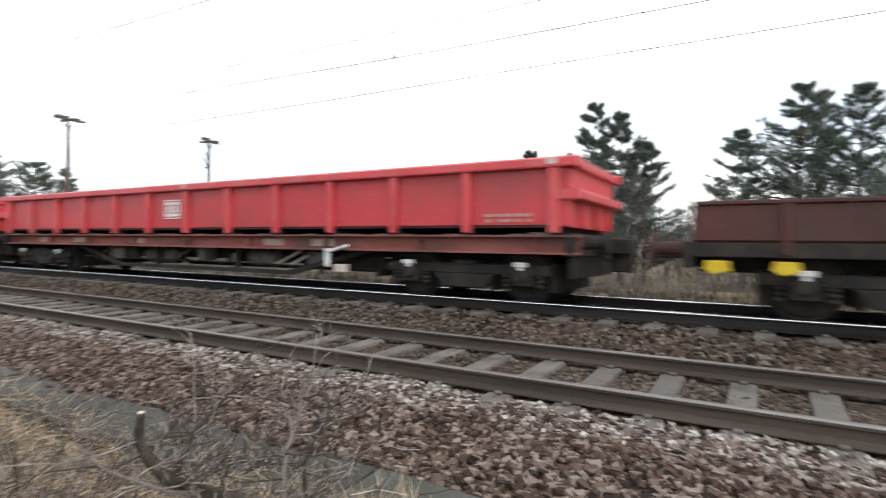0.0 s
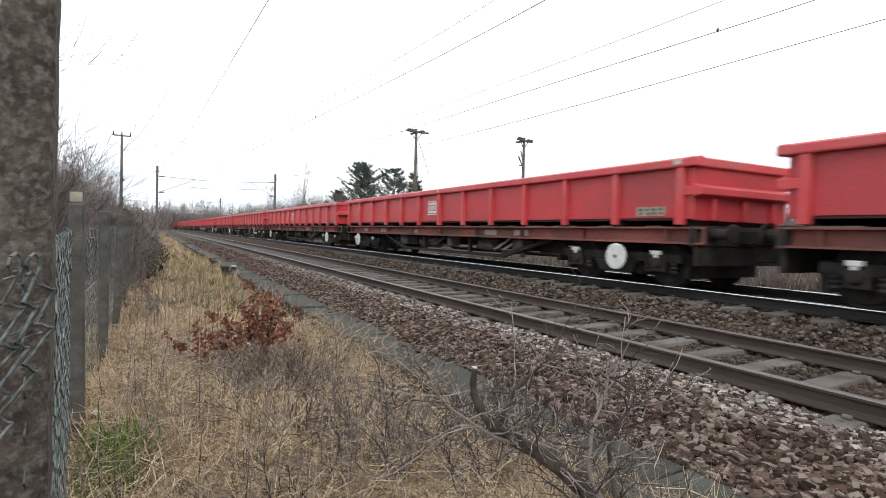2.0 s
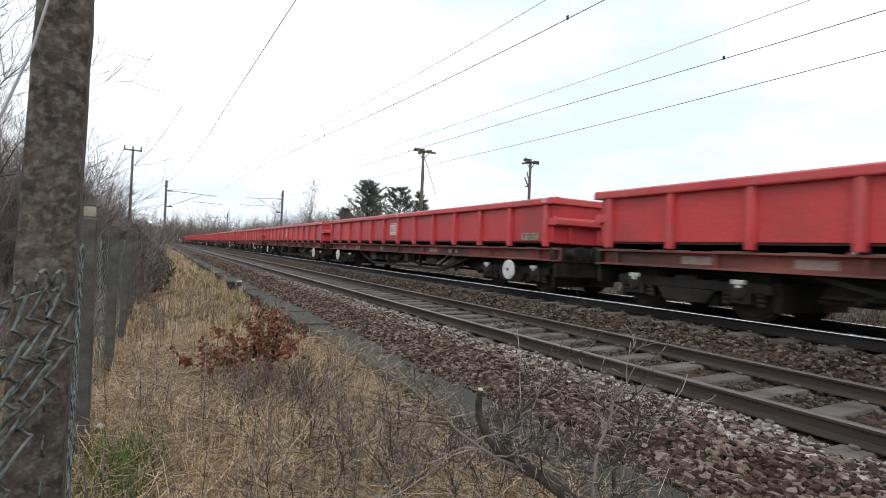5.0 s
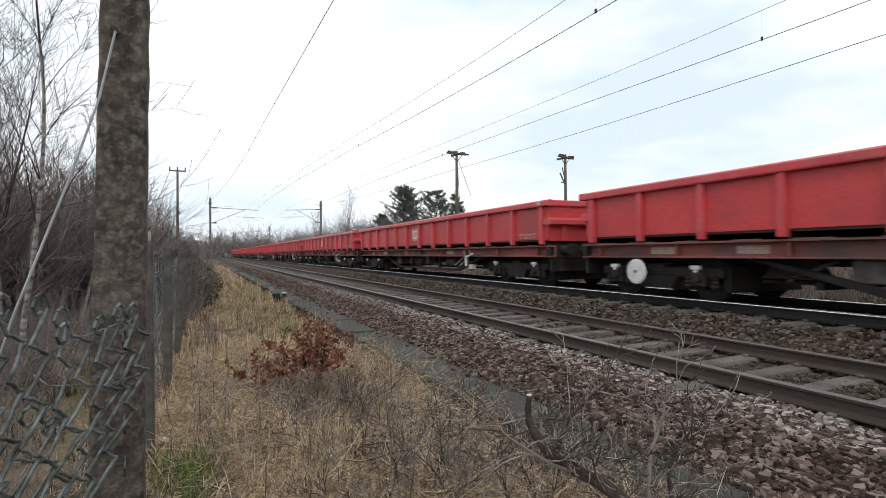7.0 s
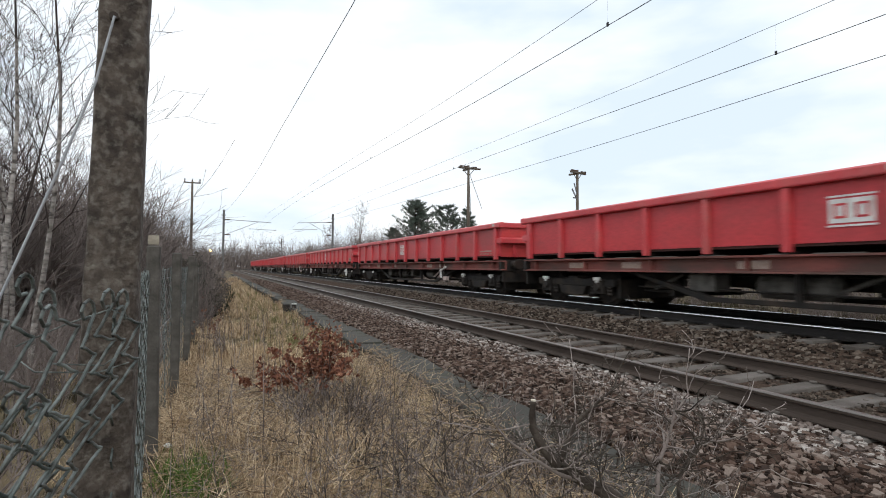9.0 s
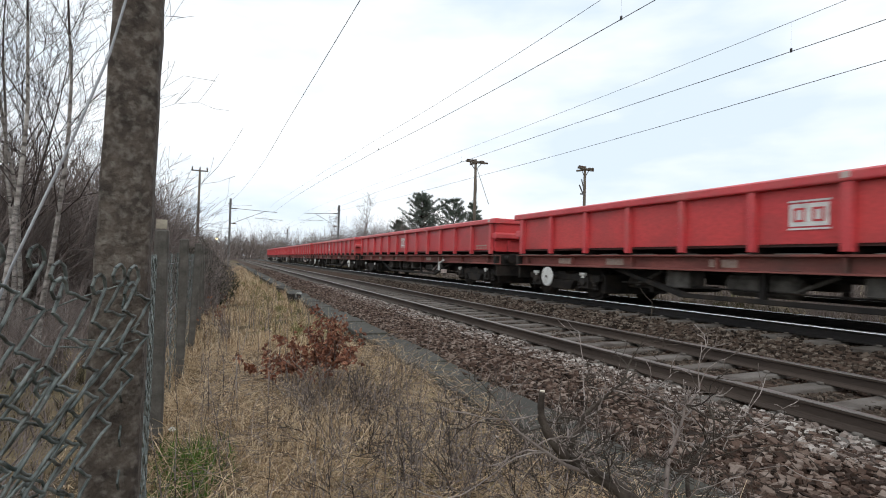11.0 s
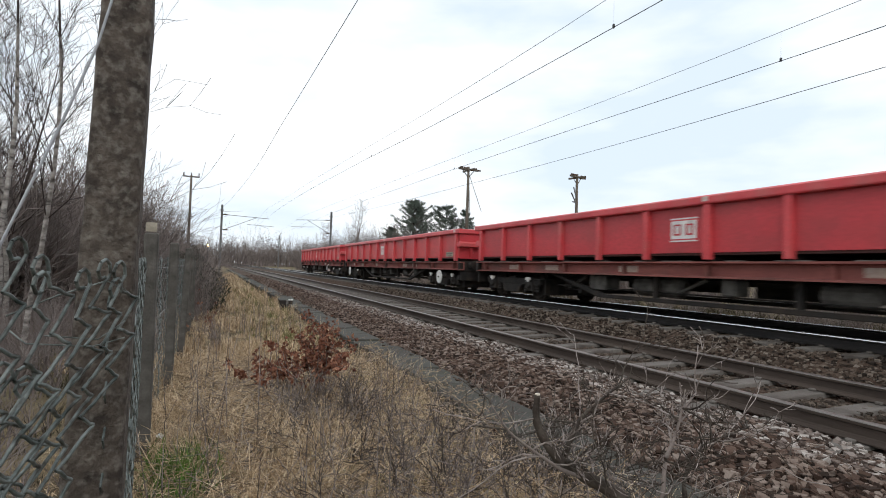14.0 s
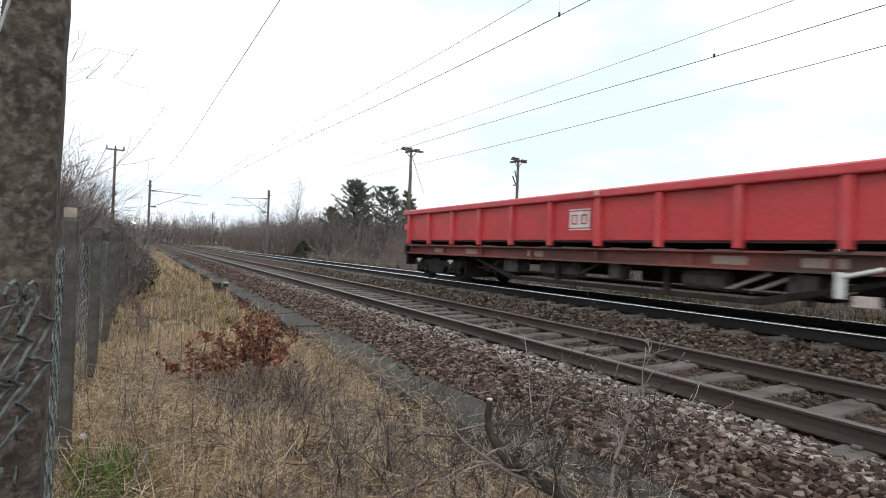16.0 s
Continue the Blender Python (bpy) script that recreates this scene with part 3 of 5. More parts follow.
    part("valve_box", [box(-1.0, -0.6, 11.2, 11.75, 0.42, 0.74)], GREYBOX, w, bevel=0.02)
    part("valve_box", [box(-1.02, -0.7, 8.0, 8.28, 0.46, 0.74)], GREYBOX, w, bevel=0.02)
    for k, y in enumerate((4.9, 5.3, 8.7, 12.0)):
        part("brake_lever", [rod((-0.85, y, 0.72), (-0.85, y + 0.7, 0.42), 0.03, 6)], PALE if k < 2 else GREYBOX, w)
    for y in (3.3, LENGTH - 4.5):
        part("brake_rigging", [box(-0.9, 0.9, y, y + 0.12, 0.30, 0.42), box(-0.5, -0.4, y - 0.4, y + 1.2, 0.34, 0.40), box(0.4, 0.5, y - 0.4, y + 1.2, 0.34, 0.40), prism([(y, 0.42), (y + 1.1, 0.42), (y + 0.9, 0.72), (y + 0.2, 0.72)], "x", -0.62, -0.56)], BLACK, w, bevel=0.01)
    part("load_valve", [box(-0.98, -0.66, 4.6, 5.0, 0.42, 0.72), rod((-0.8, 4.8, 0.42), (-0.8, 4.8, 0.28), 0.06, 10)], GREYBOX, w, bevel=0.015)
    part("far_equipment", [box(0.5, 0.95, 5.6, 8.8, 0.40, 0.80), box(0.5, 0.95, 9.6, 12.2, 0.46, 0.80)], BLACK, w, bevel=0.02)
    part("brake_pipe", [rod((-0.55, 0.2, 0.70), (-0.55, LENGTH - 0.2, 0.70), 0.02, 6), rod((-0.9, 3.6, 0.42), (-0.9, LENGTH - 3.6, 0.46), 0.018, 6)], BLACK, w)
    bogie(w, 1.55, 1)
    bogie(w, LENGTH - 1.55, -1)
    # pale square emblem beside the middle rib, with two plain hollow blocks
    y0, y1, x = 6 * BAY + 0.24, 6 * BAY + 0.84, -1.229
    emblem = part("emblem", [box(x - 0.003, x + 0.004, y0, y1, 1.37, 1.81)], RED, w, "square emblem of plain pale blocks")
    part("emblem_frame", [box(x - 0.008, x - 0.001, y0, y1, 1.775, 1.80), box(x - 0.008, x - 0.001, y0, y1, 1.38, 1.405), box(x - 0.008, x - 0.001, y0 + 0.02, y1 - 0.02, 1.43, 1.75)], WHITE, emblem)
    for a in (y0 + 0.08, y1 - 0.08 - 0.17):
        part("emblem_block", [box(x - 0.012, x - 0.006, a, a + 0.17, 1.49, 1.52), box(x - 0.012, x - 0.006, a, a + 0.17, 1.66, 1.69), box(x - 0.012, x - 0.006, a, a + 0.04, 1.52, 1.66), box(x - 0.012, x - 0.006, a + 0.13, a + 0.17, 1.52, 1.66)], RED, emblem)
    if kind == "wheel":
        part("data_plate", [box(x - 0.010, x + 0.002, 0.32, 0.92, 1.21, 1.37)], PLATE, w, "worn beige data plate")
        for k in range(4):
            part("lettering_bar", [box(x - 0.013, x - 0.009, 0.36 + 0.14 * k, 0.45 + 0.14 * k, 1.305, 1.34), box(x - 0.013, x - 0.009, 0.36 + 0.14 * k, 0.42 + 0.14 * k, 1.24, 1.275)], GREYBOX, w, "dark worn lettering bars")
    else:
        for k in range(5):
            y = 0.35 + 0.16 * k
            part("lettering_bar", [box(x - 0.006, x + 0.002, y, y + 0.12, 1.30 + 0.0 * k, 1.345), box(x - 0.006, x + 0.002, y, y + (0.06 + 0.03 * (k % 3)), 1.22, 1.265)], LETTERS, w, "worn pale lettering bars")
    for y in (4.2, 5.5, 10.1, 12.8, 14.6):
        part("data_panel", [box(-1.124, -1.117, y, y + 0.55, 0.82, 0.95)], LETTERS, w, "scuffed pale data panel")
    part("rim_patch", [box(-1.345, -1.335, 6 * BAY - 0.06, 6 * BAY + 0.06, 2.03, 2.11)], PALE, w, "pale worn joint patch")
    part("rim_patch", [box(-1.345, -1.335, -0.05, 0.10, 2.03, 2.11)], PALE, w, "pale worn joint patch")
    if kind == "wheel":
        for y in (1.28, LENGTH - 1.35):
            hw = part("brake_wheel", [lathe([(-1.30, 0.21), (-1.31, 0.235), (-1.34, 0.235), (-1.35, 0.21)], "x", (0, y, 0.49), 28)], WHITE, w, "white round brake handwheel disc")
            part("hub", [lathe([(-1.35, 0.035), (-1.37, 0.03)], "x", (0, y, 0.49), 12)], GREYBOX, hw)
            part("spindle", [rod((-1.31, y, 0.49), (-0.9, y, 0.49), 0.03)], BLACK, hw)
    else:
        part("handbrake_lever", [box(-1.30, -1.26, 4.16, 4.27, 0.45, 0.78), rod((-1.28, 4.2, 0.72), (-1.28, 3.75, 0.84), 0.03, 6)], WHITE, w, "white handbrake lever", bevel=0.006)
        part("lever_box", [box(-1.25, -1.1, 3.85, 4.1, 0.36, 0.5)], PALE, w, bevel=0.01)
    return w


def maroon_wagon():
    """The low-sided dark wagon ahead of the red ones; its rear end is at y = 0."""
    w = tagged(empty("flat_wagon"), "dark maroon low-sided wagon with yellow tie-down hooks, coupled ahead", "wagon")
    L = 15.0
    for s in (-1, 1):
        part("side_board", [box(*sorted((s * 1.20, s * 1.25)), -L, 0, 0.96, 1.40)], BROWN_WAGON, w, bevel=0.01)
        part("top_rail", [box(*sorted((s * 1.19, s * 1.28)), -L, 0, 1.40, 1.45)], BROWN_WAGON, w, bevel=0.01)
        part("solebar", [box(*sorted((s * 1.10, s * 1.24)), -L, 0, 0.76, 0.93)], BLACK, w, bevel=0.01)
        for k in range(9):
            part("stake", [box(*sorted((s * 1.25, s * 1.30)), -1.0 - 1.7 * k - 0.04, -1.0 - 1.7 * k + 0.04, 0.8, 1.40)], BROWN_WAGON, w, bevel=0.008)
    part("end_board", [box(-1.2, 1.2, -0.05, 0, 0.96, 1.42)], BROWN_WAGON, w)
    part("floor_boards", [box(-1.2, 1.2, -L, 0, 0.90, 0.96)], BROWN_WAGON, w)
    part("centre_sill", [box(-0.4, 0.4, -L, 0, 0.55, 0.90)], BLACK, w)
    part("headstock", [box(-1.25, 1.25, 0, 0.12, 0.62, 0.95)], BLACK, w, bevel=0.01)
    for y in (-0.28, -1.0):
        part("hook_plate", [prism([(y - 0.12, 0.72), (y + 0.12, 0.72), (y + 0.15, 0.62), (y + 0.05, 0.55), (y - 0.15, 0.60)], "x", -1.30, -1.245)], YELLOW, w, "bright yellow tie-down plate", bevel=0.006)
    for x in (-0.87, 0.87):
        part("buffer", [lathe([(0.12, 0.10), (0.48, 0.09)], "y", (x, 0, 0.86), 14), lathe([(0.48, 0.2), (0.53, 0.21), (0.55, 0.16)], "y", (x, 0, 0.86), 18)], BROWN_WAGON, w)
    part("coupler", [box(-0.12, 0.12, 0.1, 0.7, 0.72, 0.96)], BLACK, w, bevel=0.02)
    bogie(w, -2.2, 1)
    bogie(w, -L + 2.2, 1)
    return w


WHEEL_KIND = {1, 2, 3, 5, 6, 10, 12, 14}
first_wheel, first_lever = red_wagon("wheel"), red_wagon("lever")
wagons, used = [], set()
for k in range(16):
    src = first_wheel if k in WHEEL_KIND else first_lever
    w = src if src not in used else copy_thing(src, pose(0, 0, 0))
    used.add(src)
    extra = "white brake handwheels" if k in WHEEL_KIND else "a white handbrake lever"
    tagged(w, "red ribbed steel ballast wagon with " + extra, "wagon", "wagons of the goods train")
    wagons.append(w)
lead_wagon = maroon_wagon()


# ---------- plants: branching ----------
def grow(rng, p, d, length, radius, depth, out, kids=(3, 5), spread=0.7, up=0.12, shrink=0.6, pieces=3, wander=0.16):
    """Adds tapered branch pieces (start, end, radius, radius) to out."""
    p, d = np.array(p, float), np.array(d, float)
    d /= np.linalg.norm(d)
    step, r = length / pieces, radius
    joints = []
    for k in range(pieces):
        d = d + rng.normal(0, wander, 3) + np.array([0, 0, up])
        d /= np.linalg.norm(d)
        q, r2 = p + d * step, radius * (1 - 0.75 * (k + 1) / pieces)
        out.append((p, q, r, max(r2, 0.0016)))
        joints.append((q, d.copy(), r2))
        p, r = q, r2
    if depth > 0:
        for _ in range(rng.integers(kids[0], kids[1] + 1)):
            q, dd, rr = joints[rng.integers(0, len(joints))]
            side = rng.normal(0, 1, 3)
            side -= side @ dd * dd
            side /= np.linalg.norm(side)
            grow(rng, q, dd + side * spread * rng.uniform(0.6, 1.3), length * shrink * rng.uniform(0.7, 1.2), max(rr * 0.7, radius * 0.28), depth - 1, out, kids, spread, up, shrink, max(2, pieces - 1), wander)


def segments(out):
    a = np.array([np.concatenate([p, q, [r, s]]) for p, q, r, s in out])
    return a[:, 0:3], a[:, 3:6], a[:, 6], a[:, 7]


def branches(name, out, mat, parent=None, n=4, smooth=True, least=0.0):
    p, q, r0, r1 = segments(out)
    v, f = tube_arrays(p, q, np.maximum(r0, least), np.maximum(r1, least), n)
    return raw(name, v, f, mat, parent, smooth)


def thicket(name, places, mat, label, seed, stems=(5, 8), depth=2, thin=1.0):
    """One mesh of many bare shrubs: places are rows of x, y, height."""
    rng = np.random.default_rng(seed)
    kinds = []
    for _ in range(9):
        out = []
        for _ in range(rng.integers(*stems)):
            a, lean = rng.uniform(0, 2 * np.pi), rng.uniform(0.1, 0.55)
            grow(rng, (rng.normal(0, 0.12), rng.normal(0, 0.12), 0), (lean * np.cos(a), lean * np.sin(a), 1), rng.uniform(0.6, 0.95), 0.014 * thin, depth, out, (4, 6), 0.75, 0.10, 0.55, 4)
        kinds.append(segments(out))
    ps, qs, r0, r1 = [], [], [], []
    for x, y, h in places:
        p, q, a, b = kinds[rng.integers(0, len(kinds))]
        t = rng.uniform(0, 2 * np.pi)
        rot = np.array([[np.cos(t), -np.sin(t), 0], [np.sin(t), np.cos(t), 0], [0, 0, 1]]) * h
        o = np.array([x, y, float(lie(np.array(x), np.array(y))) - 0.05])
        ps.append(p @ rot.T + o), qs.append(q @ rot.T + o), r0.append(a * h), r1.append(b * h)
    v, f = tube_arrays(np.concatenate(ps), np.concatenate(qs), np.concatenate(r0), np.concatenate(r1), 3)
    return tagged(raw(name, v, f, mat), label, "bushes", kind="stuff")


def leaves(name, centres, dirs, size, mat, parent, rng, fold=0.25):
    """Small folded leaves: two triangles pairs with a crease."""
    n = len(centres)
    d = dirs / np.linalg.norm(dirs, axis=1, keepdims=True)
    side = np.cross(d, rng.normal(0, 1, (n, 3)))
    side /= np.linalg.norm(side, axis=1, keepdims=True)
    up = np.cross(side, d)
    s = rng.uniform(*size, n)[:, None]
    tip, mid = centres + d * s, centres + d * s * 0.5
    v = np.stack([centres, mid + side * s * 0.32 + up * s * fold, tip, mid - side * s * 0.32 + up * s * fold], 1).reshape(-1, 3)
    b = np.arange(n)[:, None] * 4
    f = np.concatenate([b + [0, 1, 2], b + [0, 2, 3]]).tolist()
    return raw(name, v, f, mat, parent)


def in_strip(rng, count, x0, x1, y0, y1, h0, h1, power=1.0):
    return [(rng.uniform(x0, x1), y0 + (y1 - y0) * rng.uniform(0, 1) ** power, rng.uniform(h0, h1)) for _ in range(count)]


# ---------- grass ----------
def grass(name, count, x_range, y_range, height, width, mat, label, seed, power=1.0, flop=0.9, clump=0.0, keep=None, parent=None):
    rng = np.random.default_rng(seed)
    x = rng.uniform(*x_range, count)
    y = y_range[0] + (y_range[1] - y_range[0]) * rng.uniform(0, 1, count) ** power
    if clump:
        cx, cy = np.round(x / clump), np.round(y / clump)
        jx, jy = np.sin(cx * 12.9 + cy * 78.2) * 0.5, np.sin(cx * 39.3 + cy * 11.1) * 0.5
        pull = rng.uniform(0.2, 0.95, count)
        x, y = x + ((cx + jx) * clump - x) * pull, y + ((cy + jy) * clump - y) * pull
    if keep is not None:
        ok = keep(x, y)
        x, y = x[ok], y[ok]
        count = len(x)
    tall = 0.7 + 0.5 * np.sin(x * 2.1 + 1.0) * np.sin(y * 1.3) + 0.25 * np.sin(x * 5.3) * np.sin(y * 4.1 + 2)
    h = rng.uniform(*height, count) * np.clip(tall, 0.35, 1.3)
    a = rng.uniform(0, 2 * np.pi, count) + 0.8 * np.sin(x + 0.5 * y)
    lean = np.abs(rng.normal(0, flop, count))
    w = rng.uniform(*width, count)
    base = np.stack([x, y, lie(x, y) - 0.02], 1)
    out = np.stack([np.cos(a), np.sin(a), 0 * a], 1)
    b = a + rng.uniform(0.6, 2.5, count)
    side = np.stack([np.cos(b), np.sin(b), 0 * a], 1) * w[:, None]
    kink = rng.normal(0, 0.16, (count, 2)) * h[:, None]
    mid = base + out * (h * 0.25 * lean)[:, None] + np.concatenate([kink, 0 * kink[:, :1]], 1) + np.array([0, 0, 1.0]) * (h * 0.55 * np.clip(1.15 - 0.22 * lean, 0.25, 1.0))[:, None]
    drop = np.clip(1.0 - 0.45 * lean ** 2, -0.1, 1)
    tip = base + out * (h * 0.75 * lean)[:, None] + np.array([0, 0, 1.0]) * (h * drop)[:, None]
    tip[:, 2] = np.maximum(tip[:, 2], base[:, 2] + 0.03)
    v = np.stack([base - side, base + side, mid + side * 0.8, mid - side * 0.8, tip], 1).reshape(-1, 3)
    i = np.arange(count)[:, None] * 5
    f = (i + [0, 1, 2, 3]).tolist() + (i + [3, 2, 4]).tolist()
    return tagged(raw(name, v, f, mat, parent), label, "grass", kind="stuff")


clear = lambda x, y: (x < -2.42 + 0.12 * np.sin(y * 1.9)) | (np.sin(y * 0.8 + 1.0) > 0.45) & (x < -2.15)
grass("dry_grass", 52000, (-5.6, -2.25), (0.9, 9), (0.12, 0.46), (0.0012, 0.0036), STRAW, "matted dry straw-coloured grass along the fence", 21, 1.15, 2.0, 0.3, clear)
grass("dry_grass", 30000, (-6.5, -2.4), (8, 26), (0.18, 0.45), (0.003, 0.006), STRAW, "matted dry straw-coloured grass further on", 22, 1.2, 1.6, 0.5, clear)
grass("dry_grass", 9000, (-7, -2.6), (24, 75), (0.25, 0.5), (0.008, 0.016), STRAW, "pale dry grass in the distance", 23, 1.2, 0.8, 0.5)
grass("mossy_grass", 15000, (-3.9, -2.5), (2.5, 13), (0.10, 0.30), (0.0014, 0.003), MOSS_GRASS, "dull green grass among the straw", 24, 1.2, 0.9, 0.3, lambda x, y: clear(x, y) & (np.sin(x * 1.7 + 2) * np.sin(y * 0.9) > -0.2))
grass("mossy_grass", 8000, (-3.9, -2.6), (10, 32), (0.12, 0.28), (0.004, 0.008), MOSS_GRASS, "greenish grass strip beside the cable trough", 25, 1.2, 0.8, 0.4)
grass("mossy_grass", 20000, (-12, -5.15), (0.2, 14), (0.10, 0.32), (0.003, 0.006), VERGE, "dull dark grass behind the fence", 29, 1.0, 0.8, 0.4)
grass("verge_weeds", 14000, (6.2, 11), (-12, 14), (0.15, 0.4), (0.006, 0.012), VERGE, "dark rank grass on the verge behind the train", 28, 1.0, 1.2, 0.5)
grass("verge_grass", 16000, (6.2, 11), (12, 75), (0.2, 0.5), (0.006, 0.012), VERGE, "dark rank grass beyond the far track", 26, 1.3, 0.8, 0.6)
tuft = grass("grass_tuft", 700, (-5.02, -4.72), (3.0, 3.75), (0.22, 0.44), (0.003, 0.006), FRESH_GRASS, "fresh green grass tuft at the fence foot", 27, 1.0, 0.7, 0.0)


def stalks(name, places, mat, label, seed):
    rng = np.random.default_rng(seed)
    out = []
    for x, y, h in places:
        z = float(lie(np.array(x), np.array(y)))
        grow(rng, (x, y, z), (rng.normal(0, 0.06), rng.normal(0, 0.06), 1), h, 0.0045, 1, out, (2, 5), 0.45, 0.05, 0.22, 6, 0.05)
    return tagged(branches(name, out, mat), label, "weed stalks", kind="stuff")


rng0 = np.random.default_rng(51)
stalks("weed_stalks", [(-4.55, 4.2, 1.0), (-4.35, 3.9, 0.85), (-4.62, 5.2, 1.0), (-4.1, 4.6, 0.8), (-4.75, 6.5, 0.9), (-3.7, 3.4, 0.7)]
       + in_strip(rng0, 160, -5.0, -2.6, 1.5, 14, 0.35, 0.9), BARK_GREY, "brown dead weed stalks standing in the grass", 52)


def loose_twigs(name, count, x_range, y_range, mat, label, seed):
    """Dead stems lying tangled over the grass."""
    rng = np.random.default_rng(seed)
    x, y = rng.uniform(*x_range, count), y_range[0] + (y_range[1] - y_range[0]) * rng.uniform(0, 1, count) ** 1.2
    a, e, L = rng.uniform(0, 2 * np.pi, count), rng.normal(0.18, 0.3, count), rng.uniform(0.12, 0.42, count)
    p = np.stack([x, y, lie(x, y) + rng.uniform(0.03, 0.24, count)], 1)
    d = np.stack([np.cos(a) * np.cos(e), np.sin(a) * np.cos(e), np.sin(e)], 1) * L[:, None]
    bend = rng.normal(0, 0.05, (count, 3))
    q = p + d * 0.5 + bend * L[:, None] * 2
    r = rng.uniform(0.0012, 0.0026, count)
    v1, f1 = tube_arrays(p, q, r, r * 0.8, 3)
    v2, f2 = tube_arrays(q, p + d, r * 0.8, r * 0.4, 3)
    return tagged(raw(name, np.concatenate([v1, v2]), f1 + [tuple(i + len(v1) for i in g) for g in f2], mat), label, "twigs", kind="stuff")


loose_twigs("dead_twigs", 5200, (-4.9, -2.3), (1.2, 7.5), BARK_GREY, "tangle of dead grey twigs over the grass", 55)
loose_twigs("dead_straw", 9000, (-5.1, -2.3), (1.0, 8.0), STRAW, "tangle of flattened pale straw stems", 56)


# ---------- shrubs by the track ----------
def limb(points, r0, r1, n=9):
    """A tapered crooked limb, smooth through points."""
    p = np.array(points, float)
    t = np.linspace(0, len(p) - 1, 6 * (len(p) - 1) + 1)
    c = np.stack([np.interp(t, np.arange(len(p)), p[:, k]) for k in range(3)], 1)
    for _ in range(3):
        c[1:-1] = 0.25 * c[:-2] + 0.5 * c[1:-1] + 0.25 * c[2:]
    v, f = sweep(c, 1.0, n)
    v = np.array(v).reshape(len(c), n, 3)
    radii = np.linspace(r0, r1, len(c)) * (1 + 0.07 * np.sin(t * 7.3 + r0 * 900))
    v = c[:, None] + (v - c[:, None]) * radii[:, None, None]
    return v.reshape(-1, 3).tolist(), f


def cut_shrub():
    rng = np.random.default_rng(61)
    s = tagged(empty("cut_shrub"), "bare hacked-back shrub with one sawn-off stem on the bank", "shrub")
    foot, crotch = (-3.05, 0.74, -0.46), (-3.219, 0.908, 0.145)
    main = [foot, (-3.14, 0.80, -0.18), crotch, (-3.338, 1.007, 0.282), (-3.411, 1.089, 0.356), (-3.488, 1.174, 0.398), (-3.535, 1.225, 0.431), (-3.576, 1.261, 0.488), (-3.601, 1.28, 0.549), (-3.606, 1.281, 0.596), (-3.602, 1.278, 0.653)]
    fork = [(-3.526, 1.221, 0.432), (-3.5, 1.218, 0.503), (-3.457, 1.22, 0.573), (-3.371, 1.203, 0.644), (-3.264, 1.177, 0.725)]
    second = [crotch, (-3.30, 0.985, 0.30), (-3.255, 1.02, 0.468), (-3.199, 1.026, 0.55), (-3.165, 1.03, 0.645), (-3.150, 1.035, 0.70)]
    left = [(-3.45, 1.15, 0.375), (-3.56, 1.175, 0.415), (-3.646, 1.183, 0.471), (-3.762, 1.196, 0.554), (-3.832, 1.2, 0.652)]
    third = [crotch, (-3.118, 1.075, 0.358), (-3.03, 1.10, 0.43), (-2.954, 1.111, 0.471), (-2.717, 1.119, 0.512)]
    for name, line, a, b, mat in (("sawn_limb", main, 0.033, 0.0105, LIMB_BARK), ("fork", fork, 0.012, 0.003, LIMB_BARK), ("limb", second, 0.010, 0.002, BARK_GREY), ("limb", left, 0.008, 0.0025, BARK_GREY), ("limb", third, 0.010, 0.0025, LIMB_BARK)):
        part(name, [limb(line, a, b)], mat, s, smooth=True)
    part("cut_face", [rod((-3.6021, 1.2781, 0.651), (-3.6018, 1.2778, 0.6575), 0.0095, 10)], CUT_WOOD, s, "pale sawn end")
    lines = [(main[3:9], 12, 0.27), (fork, 12, 0.20), (second[1:5], 16, 0.24), (left, 11, 0.24), (third[1:], 18, 0.24), ([main[1], crotch, main[3]], 16, 0.40)]
    for line, count, reach in lines:
        for k in range(count):
            i = rng.integers(0, len(line) - 1)
            a, b = np.array(line[i]), np.array(line[i + 1])
            p, a0 = a + (b - a) * rng.uniform(0, 1), rng.uniform(0, 2 * np.pi)
            out = []
            grow(rng, p, (0.9 * np.cos(a0) + 0.1, 0.9 * np.sin(a0), rng.uniform(-0.15, 0.8)), reach * rng.uniform(0.6, 1.15), 0.0038, 2, out, (2, 4), 1.0, 0.02, 0.55, 6, 0.23)
            branches("stem", out, LIMB_BARK if rng.uniform() < 0.4 else BARK_GREY, s, 5, True, 0.0012)
    # long thin shoots arching away from the crown
    for p, d, reach in (((-3.60, 1.28, 0.57), (-0.9, 0.1, 0.05), 0.42), ((-3.64, 1.18, 0.47), (-0.9, -0.1, -0.1), 0.5), ((-3.46, 1.22, 0.57), (0.55, 0.5, 0.55), 0.5), ((-2.9, 1.11, 0.48), (0.9, 0.1, 0.35), 0.4)):
        out = []
        grow(rng, p, d, reach, 0.003, 1, out, (3, 5), 0.6, 0.02, 0.4, 7, 0.10)
        branches("shoot", out, BARK_GREY, s, 5, True, 0.0012)
    return s


cut_shrub()


